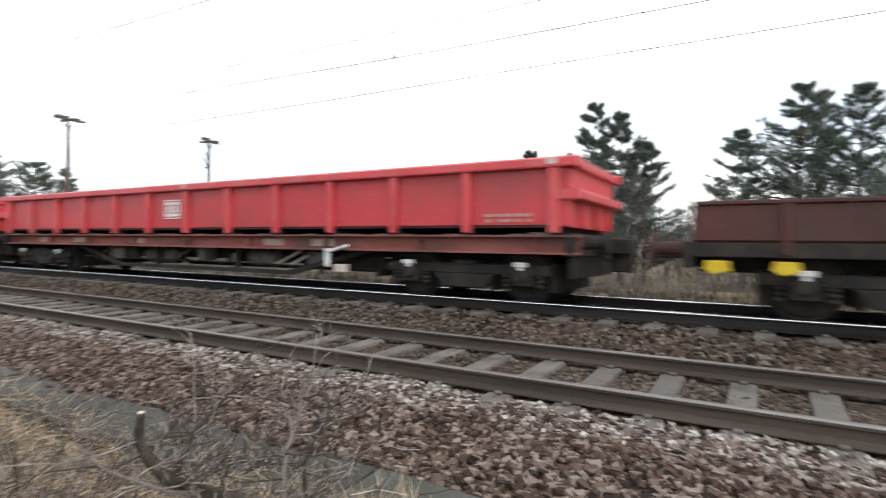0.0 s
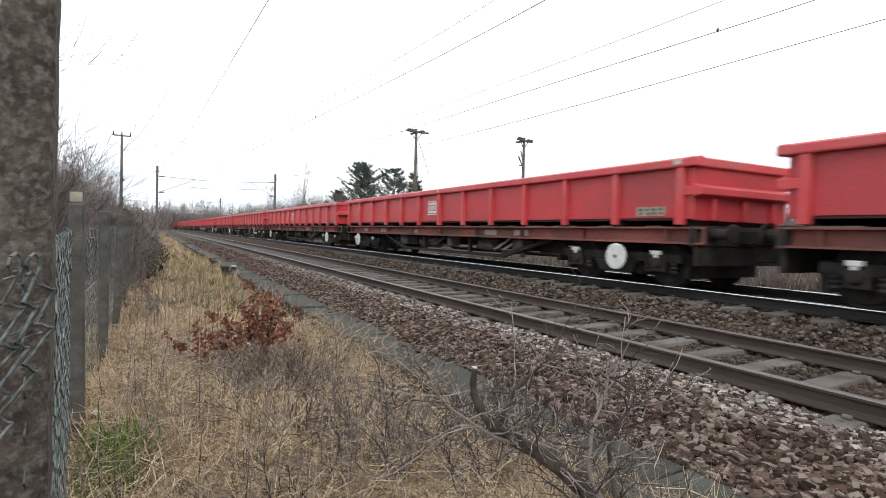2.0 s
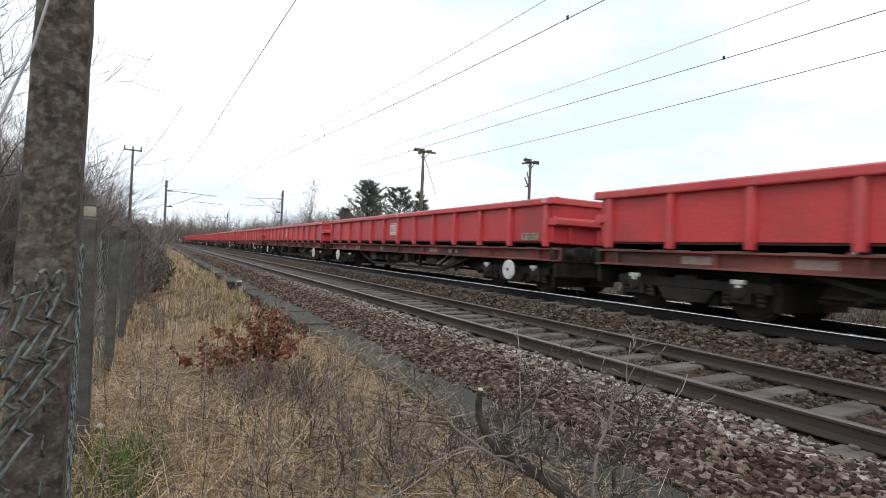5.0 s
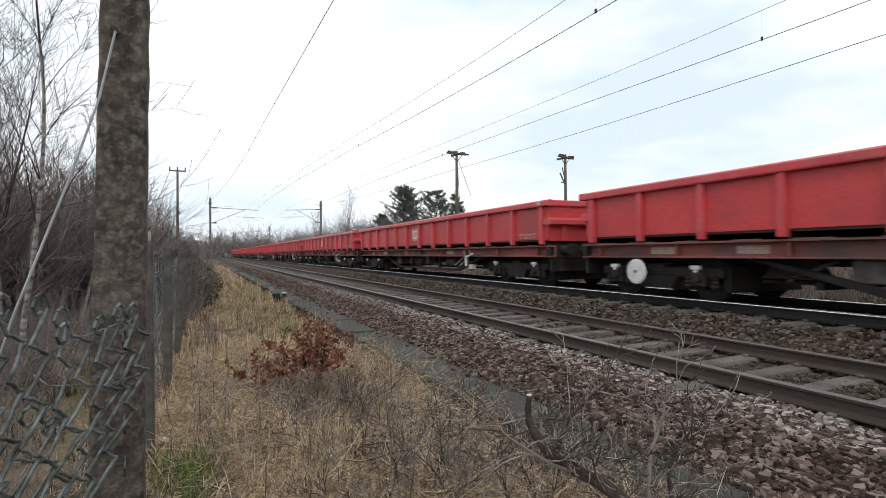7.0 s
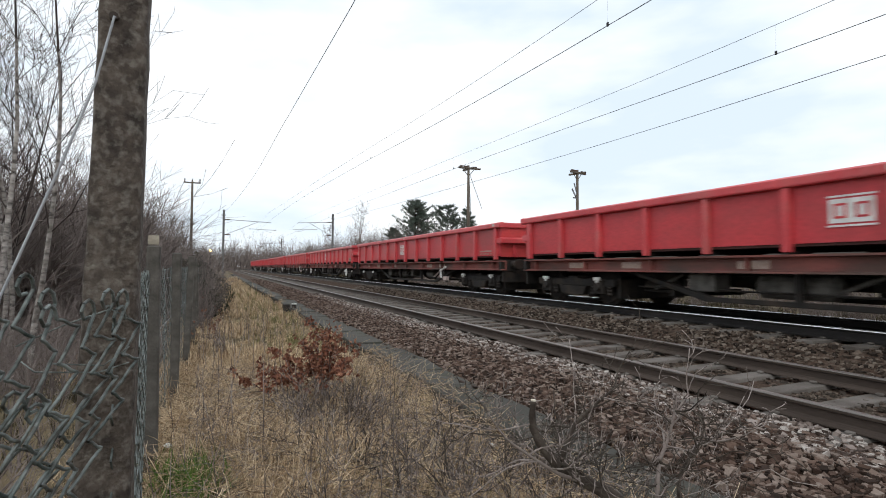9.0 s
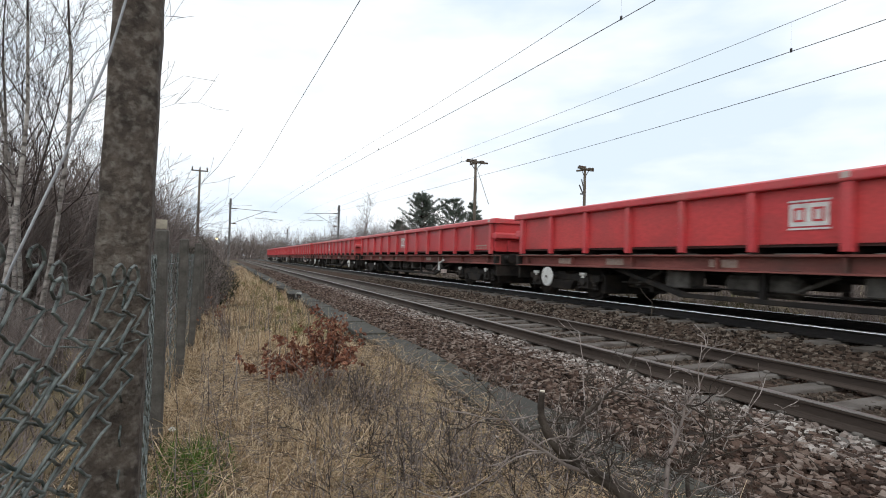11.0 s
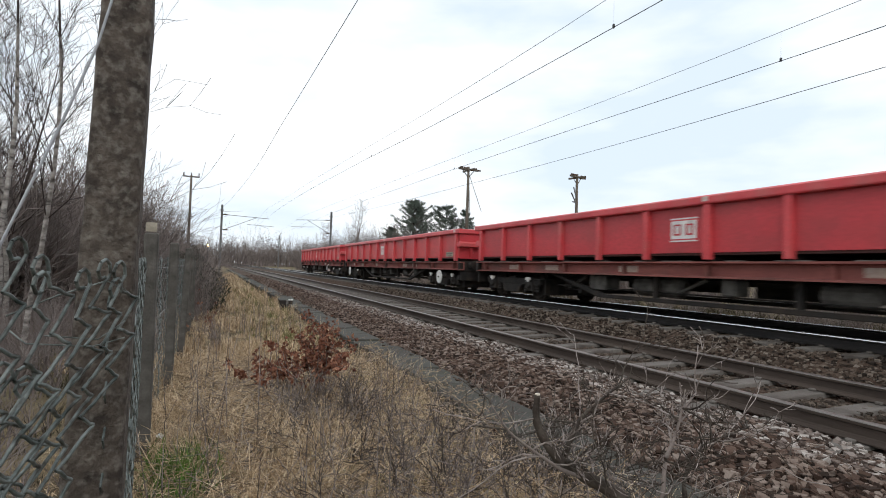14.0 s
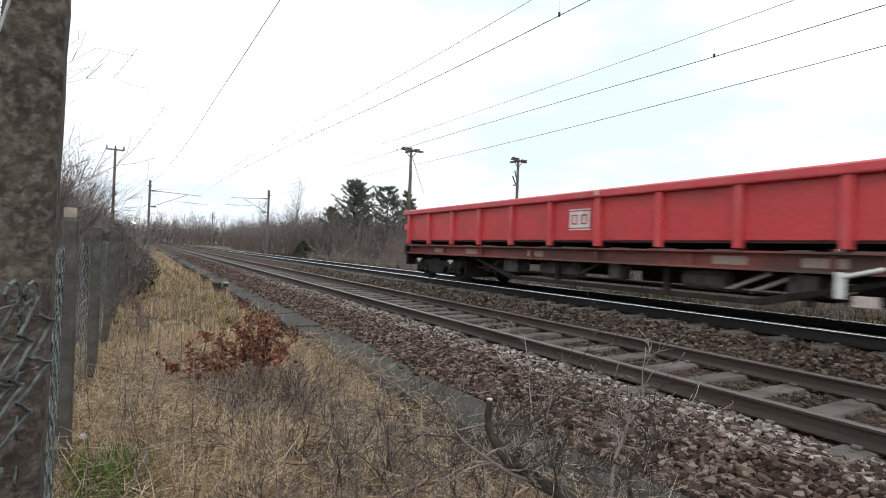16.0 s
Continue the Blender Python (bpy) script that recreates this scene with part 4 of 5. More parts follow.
def twig_shrub(x, y, h, seed, label, stems=11, spread=0.7):
    rng = np.random.default_rng(seed)
    s = tagged(empty("twig_shrub"), label, "shrub")
    z = float(lie(np.array(x), np.array(y)))
    for k in range(stems):
        a, out = rng.uniform(0, 2 * np.pi), []
        grow(rng, (x + rng.normal(0, 0.07), y + rng.normal(0, 0.07), z - 0.02), (spread * np.cos(a), spread * np.sin(a), 1), h * rng.uniform(0.6, 0.95), 0.0065, 2, out, (3, 5), 0.75, 0.05, 0.52, 6, 0.17)
        branches("stem", out, LIMB_BARK if k % 3 == 0 else BARK_GREY, s, 4, True, 0.0018)
    return s


twig_shrub(-3.35, 2.55, 0.62, 71, "leafless grey twiggy shrub in the dry grass")
twig_shrub(-3.75, 3.5, 0.6, 72, "leafless purple-grey twiggy shrub in the dry grass")
twig_shrub(-3.1, 3.3, 0.55, 73, "thin leafless shrub beside the cable trough")
twig_shrub(-2.35, 2.3, 0.46, 74, "thin leafless shrub at the ballast edge")
twig_shrub(-2.1, 1.7, 0.38, 75, "low leafless shrub on the ballast shoulder", 7)
twig_shrub(-4.0, 2.6, 0.5, 76, "low leafless twigs in matted grass", 7)
twig_shrub(-2.75, 0.95, 0.48, 77, "low leafless shrub on the bank", 8)
twig_shrub(-3.35, 4.6, 0.7, 78, "leafless shrub leaning over the trough", 7)


twig_shrub(-2.95, 2.2, 0.62, 161, "leafless grey shrub tangled with dead straw", 13)
twig_shrub(-3.9, 4.35, 0.62, 162, "dense purple-grey twigs below the russet leaves", 15, 0.8)
twig_shrub(-3.55, 4.5, 0.58, 163, "dense purple-grey twigs below the russet leaves", 13, 0.8)
twig_shrub(-2.62, 2.75, 0.55, 164, "thin leafless shrub at the ballast edge", 10)
twig_shrub(-2.3, 3.0, 0.42, 165, "spindly leafless shrub on the ballast shoulder", 6, 0.45)
twig_shrub(-3.45, 3.1, 0.55, 168, "low leafless twigs in matted grass", 9)


def russet_sapling(x, y, h, seed, n_leaves, label):
    rng = np.random.default_rng(seed)
    s = tagged(empty("beech_sapling"), label, "sapling")
    z, every = float(lie(np.array(x), np.array(y))), []
    for k in range(9):
        a, out = rng.uniform(0, 2 * np.pi), []
        grow(rng, (x + rng.normal(0, 0.05), y + rng.normal(0, 0.05), z), (0.42 * np.cos(a), 0.42 * np.sin(a), 1), h * rng.uniform(0.6, 0.85), 0.008, 2, out, (4, 6), 0.7, 0.02, 0.42, 5, 0.14)
        branches("stem", out, BARK_GREY, s, 4)
        every += out
    p, q, r0, r1 = segments(every)
    ok = np.flatnonzero((q[:, 2] > z + 0.52 * h) & (r1 < 0.004))
    pick = ok[rng.integers(0, len(ok), n_leaves)]
    t = rng.uniform(0, 1, (n_leaves, 1))
    leaves("foliage", p[pick] * (1 - t) + q[pick] * t, rng.normal(0, 1, (n_leaves, 3)) + np.array([0, 0, -0.4]), (0.03, 0.06), LEAF_RED, s, rng)
    return s


russet_sapling(-4.0, 5.1, 0.80, 81, 1100, "young beech with withered russet leaves in dry grass")
russet_sapling(-3.68, 5.15, 0.82, 82, 1200, "young beech with withered russet leaves beside the trough")
russet_sapling(-4.55, 9.5, 0.85, 83, 60, "small sapling with a few withered brown leaves")


# ---------- fence ----------
def chain_link(p0, p1, z0, top0, top1, cell, wire, n, seed, sway=0.015, twist=True, slump=0.0, tall=0.98):
    """Zigzag wires between two plan points, from z0 to a top that runs from top0 to top1; slump buckles the mesh."""
    rng = np.random.default_rng(seed)
    p0, p1 = np.array(p0, float), np.array(p1, float)
    span = np.linalg.norm(p1 - p0)
    u = (p1 - p0) / span
    out_dir = np.array([-u[1], u[0]])
    count = int(span / cell)
    P, Q = [], []
    for i in range(count):
        c = (i + 0.5) * cell
        top = top0 + (top1 - top0) * (c / span) ** 2 + rng.normal(0, 0.006 + 0.006 * (slump > 0))
        rows = int((top - z0) / (cell * tall))
        k = np.arange(rows + 1)
        along = c + np.where((k + i) % 2 == 0, -0.5, 0.5) * cell * 1.06
        z = top - k[::-1] * cell * tall
        bulge = sway * np.sin(2.3 * z + 1.7 * c * 4) + 0.3 * sway * np.sin(7.0 * z + 11 * c) + 0.4 * wire * np.where(k % 2 == 0, 1, -1)
        if slump:
            along = along + slump * (np.sin(5.1 * z + 2 + seed) + 0.5 * np.sin(13 * z + 9 * c)) + rng.normal(0, 0.003, len(z))
            z = z + slump * (np.sin(9 * c + 3.3 * z) + 0.6 * np.sin(23 * c + 8 * z)) - 0.6 * (along - c) * np.exp(-1.2 * (top - z))
            bulge = bulge + slump * np.sin(17 * c + 5 * z)
            drawn = np.clip((top - z - 0.08) / 0.30, 0, 1)
            along = along + 0.15 * drawn * drawn * (3 - 2 * drawn) * np.clip(1 - c / 0.45, 0, 1)
        pts = np.stack([p0[0] + u[0] * along + out_dir[0] * bulge, p0[1] + u[1] * along + out_dir[1] * bulge, z + 0.01 * np.sin(9 * c)], 1)
        if len(pts) > 1:
            a, b = pts[:-1], pts[1:]
            bow = np.array([0, 0, 0.05 * cell])
            pts = np.concatenate([np.stack([a, a * 0.65 + b * 0.35 - bow, a * 0.3 + b * 0.7 + bow], 1).reshape(-1, 3), pts[-1:]]) if slump else pts
        if twist:
            e, g = pts[-1], 1.25 if slump else 1.0
            ring = [(0.006, 0.016, 0.3), (0.018, 0.023, 0.8), (0.030, 0.017, 1.0), (0.033, 0.004, 0.7), (0.024, -0.008, 0.2), (0.010, -0.006, -0.4)]
            loop = [e + g * np.array([u[0] * s + out_dir[0] * w * 0.006, u[1] * s + out_dir[1] * w * 0.006, dz]) for s, dz, w in ring]
            pts = np.concatenate([pts, np.array(loop)])
        P.append(pts[:-1]), Q.append(pts[1:])
    P, Q = np.concatenate(P), np.concatenate(Q)
    r = np.full(len(P), wire / 2)
    return tube_arrays(P, Q, r, r, n)


def fence():
    f = tagged(empty("fence"), "chain-link fence on concrete posts with green-coated wire", "fence")
    for a, b, tops, cell, seed in (((-4.862, 0.955), (-5.16, 0.44), (1.035, 1.17), 0.041, 91), ((-4.985, 0.93), (-5.30, 0.62), (0.84, 0.95), 0.045, 97), ((-5.02, 0.96), (-5.45, 0.78), (0.62, 0.76), 0.045, 98)):
        v, faces = chain_link(a, b, -0.42, *tops, cell, 0.0070, 7, seed, 0.02, True, 0.009, 1.0)
        tagged(raw("near_mesh", v, faces, WIRE_MESH, f, True), "loose buckled end of green chain-link mesh")
    v, faces = chain_link((-4.885, 0.96), (-5.19, 4.2), -0.42, 1.06, 1.08, 0.05, 0.0052, 5, 92, 0.02)
    raw("mesh_panel", v, faces, WIRE_MESH, f, True)
    ys_post = [4.2 + 2.4 * k for k in range(15)]
    for k, (a, b) in enumerate(zip(ys_post, ys_post[1:])):
        v, faces = chain_link((-5.19, a), (-5.19, b), -0.42, 1.10, 1.10, 0.07 if k < 4 else 0.14, 0.0045 if k < 4 else 0.006, 3, 93 + k, 0.012, k < 3)
        raw("mesh_panel", v, faces, WIRE_MESH, f)
    post = mesh_data("fence_post", [prism([(-0.047, -0.045), (0.047, -0.045), (0.047, 0.045), (-0.047, 0.045)], "z", 0, 1.78)], POST_FAR, bevel=0.012)
    rng = np.random.default_rng(95)
    for y in ys_post:
        share("fence_post", post, f, pose(-5.13, y, -0.48, rng.normal(0, 1.2), rng.normal(0, 1.3), 0))
    for z in (1.02, 0.55, 0.05):
        part("line_wire", [rod((-4.89, 0.96, z), (-5.185, 4.2, z), 0.002, 5), rod((-5.185, 4.2, z), (-5.185, 37, z), 0.002, 5)], GALV, f)
    part("tie_wire", [sweep([(-4.865, 0.92, 0.93), (-4.92, 0.90, 0.915), (-5.03, 0.89, 0.925), (-5.06, 0.90, 0.95)], 0.0016), sweep([(-4.865, 0.92, 0.965), (-4.91, 0.895, 0.93), (-5.0, 0.89, 0.94)], 0.0016), sweep([(-4.868, 0.92, 1.03), (-4.90, 0.90, 1.05), (-4.98, 0.885, 1.02), (-5.06, 0.88, 0.98)], 0.0018)], WIRE_MESH, f)
    return f


fence()


def strainer_post():
    p = tagged(empty("strainer_post"), "tall dark concrete fence post blotched with pale lichen", "post")
    prof = [(-0.054, -0.045), (-0.044, -0.055), (0.044, -0.055), (0.054, -0.045), (0.054, 0.06), (-0.054, 0.06)]
    v, f = [], []
    levels = 26
    for k in range(levels + 1):
        t = k / levels
        s = 1.20 - 0.27 * t
        wob = 0.0018 * math.sin(k * 2.7)
        v += [(a * s + wob, b * s - wob, t * 2.33) for a, b in prof]
    n = len(prof)
    for k in range(levels):
        f += [(k * n + i, k * n + (i + 1) % n, (k + 1) * n + (i + 1) % n, (k + 1) * n + i) for i in range(n)]
    f += [tuple(range(n))[::-1], tuple(range(levels * n, levels * n + n))]
    part("shaft", [(v, f)], POST, p, bevel=0.004)
    # Black plug stands in for the shade inside the stay wire's hole.
    part("eye_bolt", [rod((-0.018, -0.062, 2.225), (-0.018, -0.02, 2.225), 0.010, 10)], BLACK, p, "dark wire hole near the top")
    p.matrix_basis = pose(-4.945, 1.032, -0.5, -0.2, 1.0, 3)
    return p


strainer_post()
tagged(part("stay_wire", [sweep([(-4.918, 0.985, 1.722), (-4.916, 0.955, 1.714), (-4.945, 0.93, 1.549), (-4.995, 0.90, 1.364), (-5.079, 0.85, 1.082), (-5.45, 0.63, -0.42)], 0.0028)], GALV), "pale galvanised stay wire slanting down from the post", "wire")
sign = part("warning_plate", [box(-5.185, -5.11, 4.13, 4.142, 1.29, 1.36)], PLATE)
tagged(sign, "small pale weathered plate on the fence post", "sign")
sign.matrix_basis = pose(0.0, 0.1, 0.02)


# ---------- lineside marker ----------
marker = tagged(empty("lineside_marker"), "short black marker post with a white cap by the trough", "marker")
part("stake", [box(-2.47, -2.35, 17.45, 17.55, -0.45, -0.06)], BLACK, marker, bevel=0.01)
part("cap", [box(-2.48, -2.34, 17.43, 17.57, -0.06, -0.015)], WHITE, marker, "white cap", bevel=0.01)
part("box", [box(-2.74, -2.56, 17.3, 17.55, -0.45, -0.04)], BLACK, marker, bevel=0.015)
for x, y, s in ((-5.03, 4.45, 0.035), (-2.93, 1.72, 0.03), (-2.55, 3.6, 0.03), (-4.15, 2.9, 0.035)):
    litter = part("stone", [lathe([(-0.5 * s, 0.3 * s), (-0.2 * s, s), (0.3 * s, 0.8 * s), (0.6 * s, 0.2 * s)], "z", (0, 0, 0), 7)], WHITE, None, smooth=False)
    litter.matrix_basis = pose(x, y, float(lie(np.array(x), np.array(y))) + 0.03 + s, 20, 15, 40)
    tagged(litter, "pale stone lying in the dry grass", "stone")


# ---------- overhead line ----------
def wire(name, points, r, label):
    return tagged(part(name, [sweep(points, r)], CABLE), label, "overhead wire")


def sagged(x0, x1, y0, y1, z_end, z_low, y_low, n=28):
    pts = []
    for k in range(n + 1):
        y = y0 + (y1 - y0) * k / n
        q = ((y - y_low) / (y1 - y_low)) ** 2
        pts.append((x0 + (x1 - x0) * k / n, y, z_low + (z_end - z_low) * q))
    return pts


def along(points, n=60):
    """A smooth line through rows of x, y, z."""
    p = np.array(points, float)
    y = np.linspace(p[0, 1], p[-1, 1], n)
    ends = np.concatenate([[p[0]], p, [p[-1]]])
    out = []
    for v in y:
        k = min(max(int(np.searchsorted(p[:, 1], v)) - 1, 0), len(p) - 2)
        a, b, c, e = ends[k], ends[k + 1], ends[k + 2], ends[k + 3]
        t = (v - b[1]) / (c[1] - b[1])
        q = 0.5 * (2 * b + (c - a) * t + (2 * a - 5 * b + 4 * c - e) * t * t + (3 * b - a - 3 * c + e) * t ** 3)
        out.append((q[0], v, q[2]))
    return out


CONTACT_NEAR = [(0.78, -55, 4.95), (0.78, -6, 4.82), (0.77, 5.3, 4.85), (0.75, 12, 5.03), (0.72, 20, 5.37), (0.65, 32, 5.78), (0.5, 46, 6.04), (0.25, 63, 6.0)]
CARRY_NEAR = [(0.78, -55, 6.2), (0.78, -6, 5.40), (0.77, 6.4, 5.38), (0.75, 12.3, 5.52), (0.72, 20, 5.83), (0.65, 32, 6.25), (0.5, 46, 6.6), (0.25, 63, 7.0)]
CONTACT_FAR = [(4.12, -55, 4.95), (4.12, -6, 4.78), (4.1, 4.3, 4.81), (4.1, 12, 5.00), (4.1, 20, 5.17), (4.1, 33, 5.36), (4.2, 48, 5.5), (4.4, 67, 5.65)]
CARRY_FAR = [(4.12, -55, 6.2), (4.12, -6, 5.38), (4.1, 5, 5.34), (4.1, 12, 5.45), (4.1, 20, 5.64), (4.1, 33, 5.92), (4.2, 48, 6.3), (4.4, 67, 6.7)]
for low, high, first in ((CONTACT_NEAR, CARRY_NEAR, 6.16), (CONTACT_FAR, CARRY_FAR, 5.86)):
    lower, upper = np.array(along(low, 160)), np.array(along(high, 160))
    end_x, end_y, end_z = low[-1]
    wire("contact_wire", lower[::3].tolist(), 0.006, "thin contact wire hung above the track")
    wire("catenary_wire", upper[::3].tolist(), 0.0042, "sagging catenary wire above the contact wire")
    wire("contact_wire", [(end_x, end_y, end_z), (end_x, end_y + 31, end_z), (end_x, end_y + 62, end_z)], 0.006, "distant contact wire above the track")
    wire("catenary_wire", sagged(end_x, end_x, end_y, end_y + 62, end_z + 1.0, end_z + 0.42, end_y + 31), 0.0055, "distant sagging catenary wire")
    for k in range(-2, 5):
        y = first + 13.8 * k
        x, a, b = np.interp(y, lower[:, 1], lower[:, 0]), np.interp(y, lower[:, 1], lower[:, 2]), np.interp(y, upper[:, 1], upper[:, 2])
        wire("dropper", [(x, y, a), (x, y, b)], 0.0008, "thin dropper wire between contact and catenary")
        tagged(part("clip", [box(x - 0.012, x + 0.012, y - 0.018, y + 0.018, a - 0.01, a + 0.055)], CABLE, bevel=0.003), "small dark dropper clip on the contact wire", "clip")
wire("return_wire", along([(8.2, -55, 6.6), (8.2, -6, 5.72), (8.2, 5.3, 5.66), (8.2, 15.5, 5.69), (8.2, 29, 5.93), (8.25, 45, 6.3), (8.35, 67, 7.0)]), 0.008, "sagging return wire along the far masts")
wire("return_wire", along([(-1.9, -30, 6.1), (-2.2, -6, 6.05), (-2.45, 9.4, 6.05), (-2.71, 19.2, 6.04), (-3.0, 31, 6.06), (-3.7, 46.7, 6.2), (-4.15, 63, 6.95)]), 0.008, "return wire running to the near mast")


def mast(x, y, h, arm, label):
    m = tagged(empty("overhead_mast"), label, "mast", "overhead line masts")
    s = 1 if arm > x else -1
    part("column", [box(x - 0.10, x + 0.10, y - 0.012, y + 0.012, -0.3, h), box(x - 0.112, x - 0.088, y - 0.10, y + 0.10, -0.3, h), box(x + 0.088, x + 0.112, y - 0.10, y + 0.10, -0.3, h)], MAST, m)
    part("foundation", [box(x - 0.35, x + 0.35, y - 0.35, y + 0.35, -0.6, 0.05)], POST_FAR, m, bevel=0.03)
    reach = arm
    part("top_tube", [rod((x + s * 0.1, y, h - 1.05), (reach + s * 0.3, y, h - 1.25), 0.03, 8)], MAST, m)
    part("strut", [rod((x + s * 0.1, y, h - 2.75), (reach - s * 1.0, y, h - 1.2), 0.026, 8)], MAST, m)
    part("registration_arm", [rod((reach - s * 2.0, y, h - 2.0), (reach + s * 0.9, y, h - 2.1), 0.022, 8), rod((reach - s * 0.6, y, h - 2.05), (reach + s * 0.4, y, h - 2.4), 0.016, 6)], MAST, m)
    for z in (h - 1.07, h - 2.7):
        part("insulator", [lathe([(0.16 + 0.07 * k, 0.085 if k % 2 else 0.05) for k in range(8)] if s > 0 else [(-0.16 - 0.07 * k, 0.085 if k % 2 else 0.05) for k in range(8)], "x", (x, y, z), 10)], PORCELAIN, m)
    part("top_bracket", [box(x - 0.25, x + 0.2, y - 0.05, y + 0.05, h - 0.65, h - 0.55)], MAST, m)
    return m


mast(-4.2, 63, 7.33, 0.4, "galvanised steel mast with cantilever arm over the near track")
mast(8.4, 67, 7.75, 4.5, "galvanised steel mast with cantilever arm over the far track")
mast(-4.4, 186, 7.4, 0.4, "distant steel mast with cantilever arm beside the line")
mast(8.6, 128, 7.6, 4.5, "distant steel mast with cantilever arm beside the line")


def power_pole(x, y, top, arm_turn, label, kind):
    p = tagged(empty("power_pole"), label, "utility pole", "timber power poles")
    part("pole", [lathe([(0, 0.16), (top * 0.5, 0.13), (top, 0.10)] if kind != "t" else [(0, 0.12), (top * 0.5, 0.10), (top, 0.08)], "z", (0, 0, 0), 12)], WOOD, p, smooth=True)
    if kind == "t":
        part("crossarm", [box(-0.62, 0.62, -0.05, 0.05, top - 0.14, top - 0.04)], WOOD, p, bevel=0.01)
        for a in (-0.56, 0.0, 0.56):
            part("insulator", [lathe([(top - 0.04 + 0.05 * k, 0.06 if k % 2 else 0.03) for k in range(6)], "z", (a, 0, 0), 8)], PORCELAIN, p)
    else:
        part("crossarm", [box(-0.95, 0.95, -0.07, 0.07, top - 0.30, top - 0.14)], WOOD, p, bevel=0.01)
        part("crossarm", [box(-0.07, 0.07, -0.8, 0.8, top - 0.36, top - 0.22)], WOOD, p, bevel=0.01)
        for a in (-0.85, -0.45, 0.5, 0.88):
            part("insulator", [lathe([(a * 1.0 + 0.06 * k, 0.09 if k % 2 else 0.05) for k in range(6)], "x", (0, 0.0, top - 0.10 - 0.1 * (a > 0.6)), 8)], PORCELAIN, p)
        part("brace", [rod((-0.6, 0, top - 0.25), (0, 0, top - 0.9), 0.03, 6), rod((0.6, 0, top - 0.25), (0, 0, top - 0.9), 0.03, 6)], WOOD, p)
        if kind == "stay":
            part("stay", [rod((0.12, 0, top - 0.7), (1.4, 0, top - 3.6), 0.02, 5), rod((0.1, 0, top - 1.2), (0.5, 0.4, top - 3.8), 0.02, 5)], CABLE, p)
        else:
            part("switch_gear", [rod((-0.15, 0, top - 2.3), (-0.75, 0, top - 1.6), 0.06, 6), rod((-0.1, 0, top - 1.9), (-0.45, 0, top - 1.1), 0.05, 6), box(-0.55, -0.1, -0.05, 0.05, top - 2.35, top - 2.25)], MAST, p)
    p.matrix_basis = pose(x, y, 0, 0, 0, arm_turn)
    return p


power_pole(14.3, 40, 9.6, 8, "weathered timber power pole with crossarms and stay wires", "stay")
power_pole(22.2, 36, 9.15, 20, "weathered timber power pole carrying switchgear", "switch")
power_pole(-6.73, 48, 8.05, 5, "slim timber pole with a plain crossarm", "t")
signal = tagged(empty("lineside_signal"), "small lit amber signal lamp on a slim post", "signal")
part("post", [rod((-5.55, 70, -0.4), (-5.55, 70, 3.0), 0.05, 8)], BLACK, signal)
part("lamp", [lathe([(69.80, 0.10), (69.86, 0.13), (69.9, 0.13)], "y", (-5.55, 0, 3.05), 12)], LAMP_GLOW, signal, "glowing amber lens")


# ---------- trees ----------
def bare_tree(name, x, y, h, r, seed, bark, twig_mat, label, stems=1, depth=3, kids=(3, 5), spread=0.65, up=0.10):
    rng = np.random.default_rng(seed)
    t = tagged(empty(name), label, "tree")
    z = float(lie(np.array(x), np.array(y))) - 0.1
    trunk, crown = [], []
    for k in range(stems):
        p = np.array([x + rng.normal(0, 0.12) * (stems > 1), y + rng.normal(0, 0.12) * (stems > 1), z])
        d = np.array([rng.normal(0, 0.10), rng.normal(0, 0.10), 1.0])
        n = 12
        for i in range(n):
            d = d + rng.normal(0, 0.045, 3) + np.array([0, 0, 0.05])
            d /= np.linalg.norm(d)
            q = p + d * h / n
            ra, rb = r * (1 - 0.92 * i / n), r * (1 - 0.92 * (i + 1) / n)
            (trunk if i < 8 else crown).append((p, q, ra, rb))
            if i > 2:
                for _ in range(2 if i < 10 else 3):
                    a = rng.uniform(0, 2 * np.pi)
                    grow(rng, q, (np.cos(a), np.sin(a), rng.uniform(0.8, 1.7)), h * 0.24 * (1.15 - i / n * 0.75) * rng.uniform(0.7, 1.2), max(rb * 0.36, 0.0055 if y < 20 else 0.008), depth - 1, crown, kids, spread, up, 0.5, 4, 0.13)
            p = q
    branches("trunk", trunk, bark, t, 8)
    branches("crown", crown, twig_mat, t, 3, True, 0.0021 if y < 20 else 0.006)
    return t


bare_tree("birch_tree", -7.35, 8.0, 7.2, 0.044, 101, BIRCH, BARK, "slender leafless birch with pale peeling bark", 1, 3, (5, 7))
bare_tree("birch_tree", -6.75, 7.4, 6.2, 0.036, 102, BIRCH, BARK, "slender leafless birch with fine dark twigs", 1, 3, (5, 7))
bare_tree("birch_tree", -8.0, 10.8, 7.0, 0.042, 103, BIRCH, BARK, "leafless birch leaning among the scrub", 2, 3, (5, 7))
bare_tree("birch_tree", -8.9, 11.5, 7.5, 0.055, 104, BIRCH, BARK, "leafless birch behind the fence", 1, 3, (5, 7))
bare_tree("birch_tree", -7.25, 13.5, 4.6, 0.035, 105, BIRCH, BARK, "young leafless birch behind the fence", 1, 3, (5, 7))
bare_tree("birch_tree", -8.2, 9.2, 6.8, 0.04, 114, BIRCH, BARK, "slim leafless birch crowding the others", 1, 3, (5, 7))
bare_tree("alder_tree", -8.9, 13.0, 6.0, 0.05, 115, BARK, BARK, "dark leafless tree behind the birches", 2, 3, (5, 7))
bare_tree("hawthorn_tree", -8.3, 21.0, 4.2, 0.07, 106, BARK, BARK, "dark leafless tree in the hedge", 2)
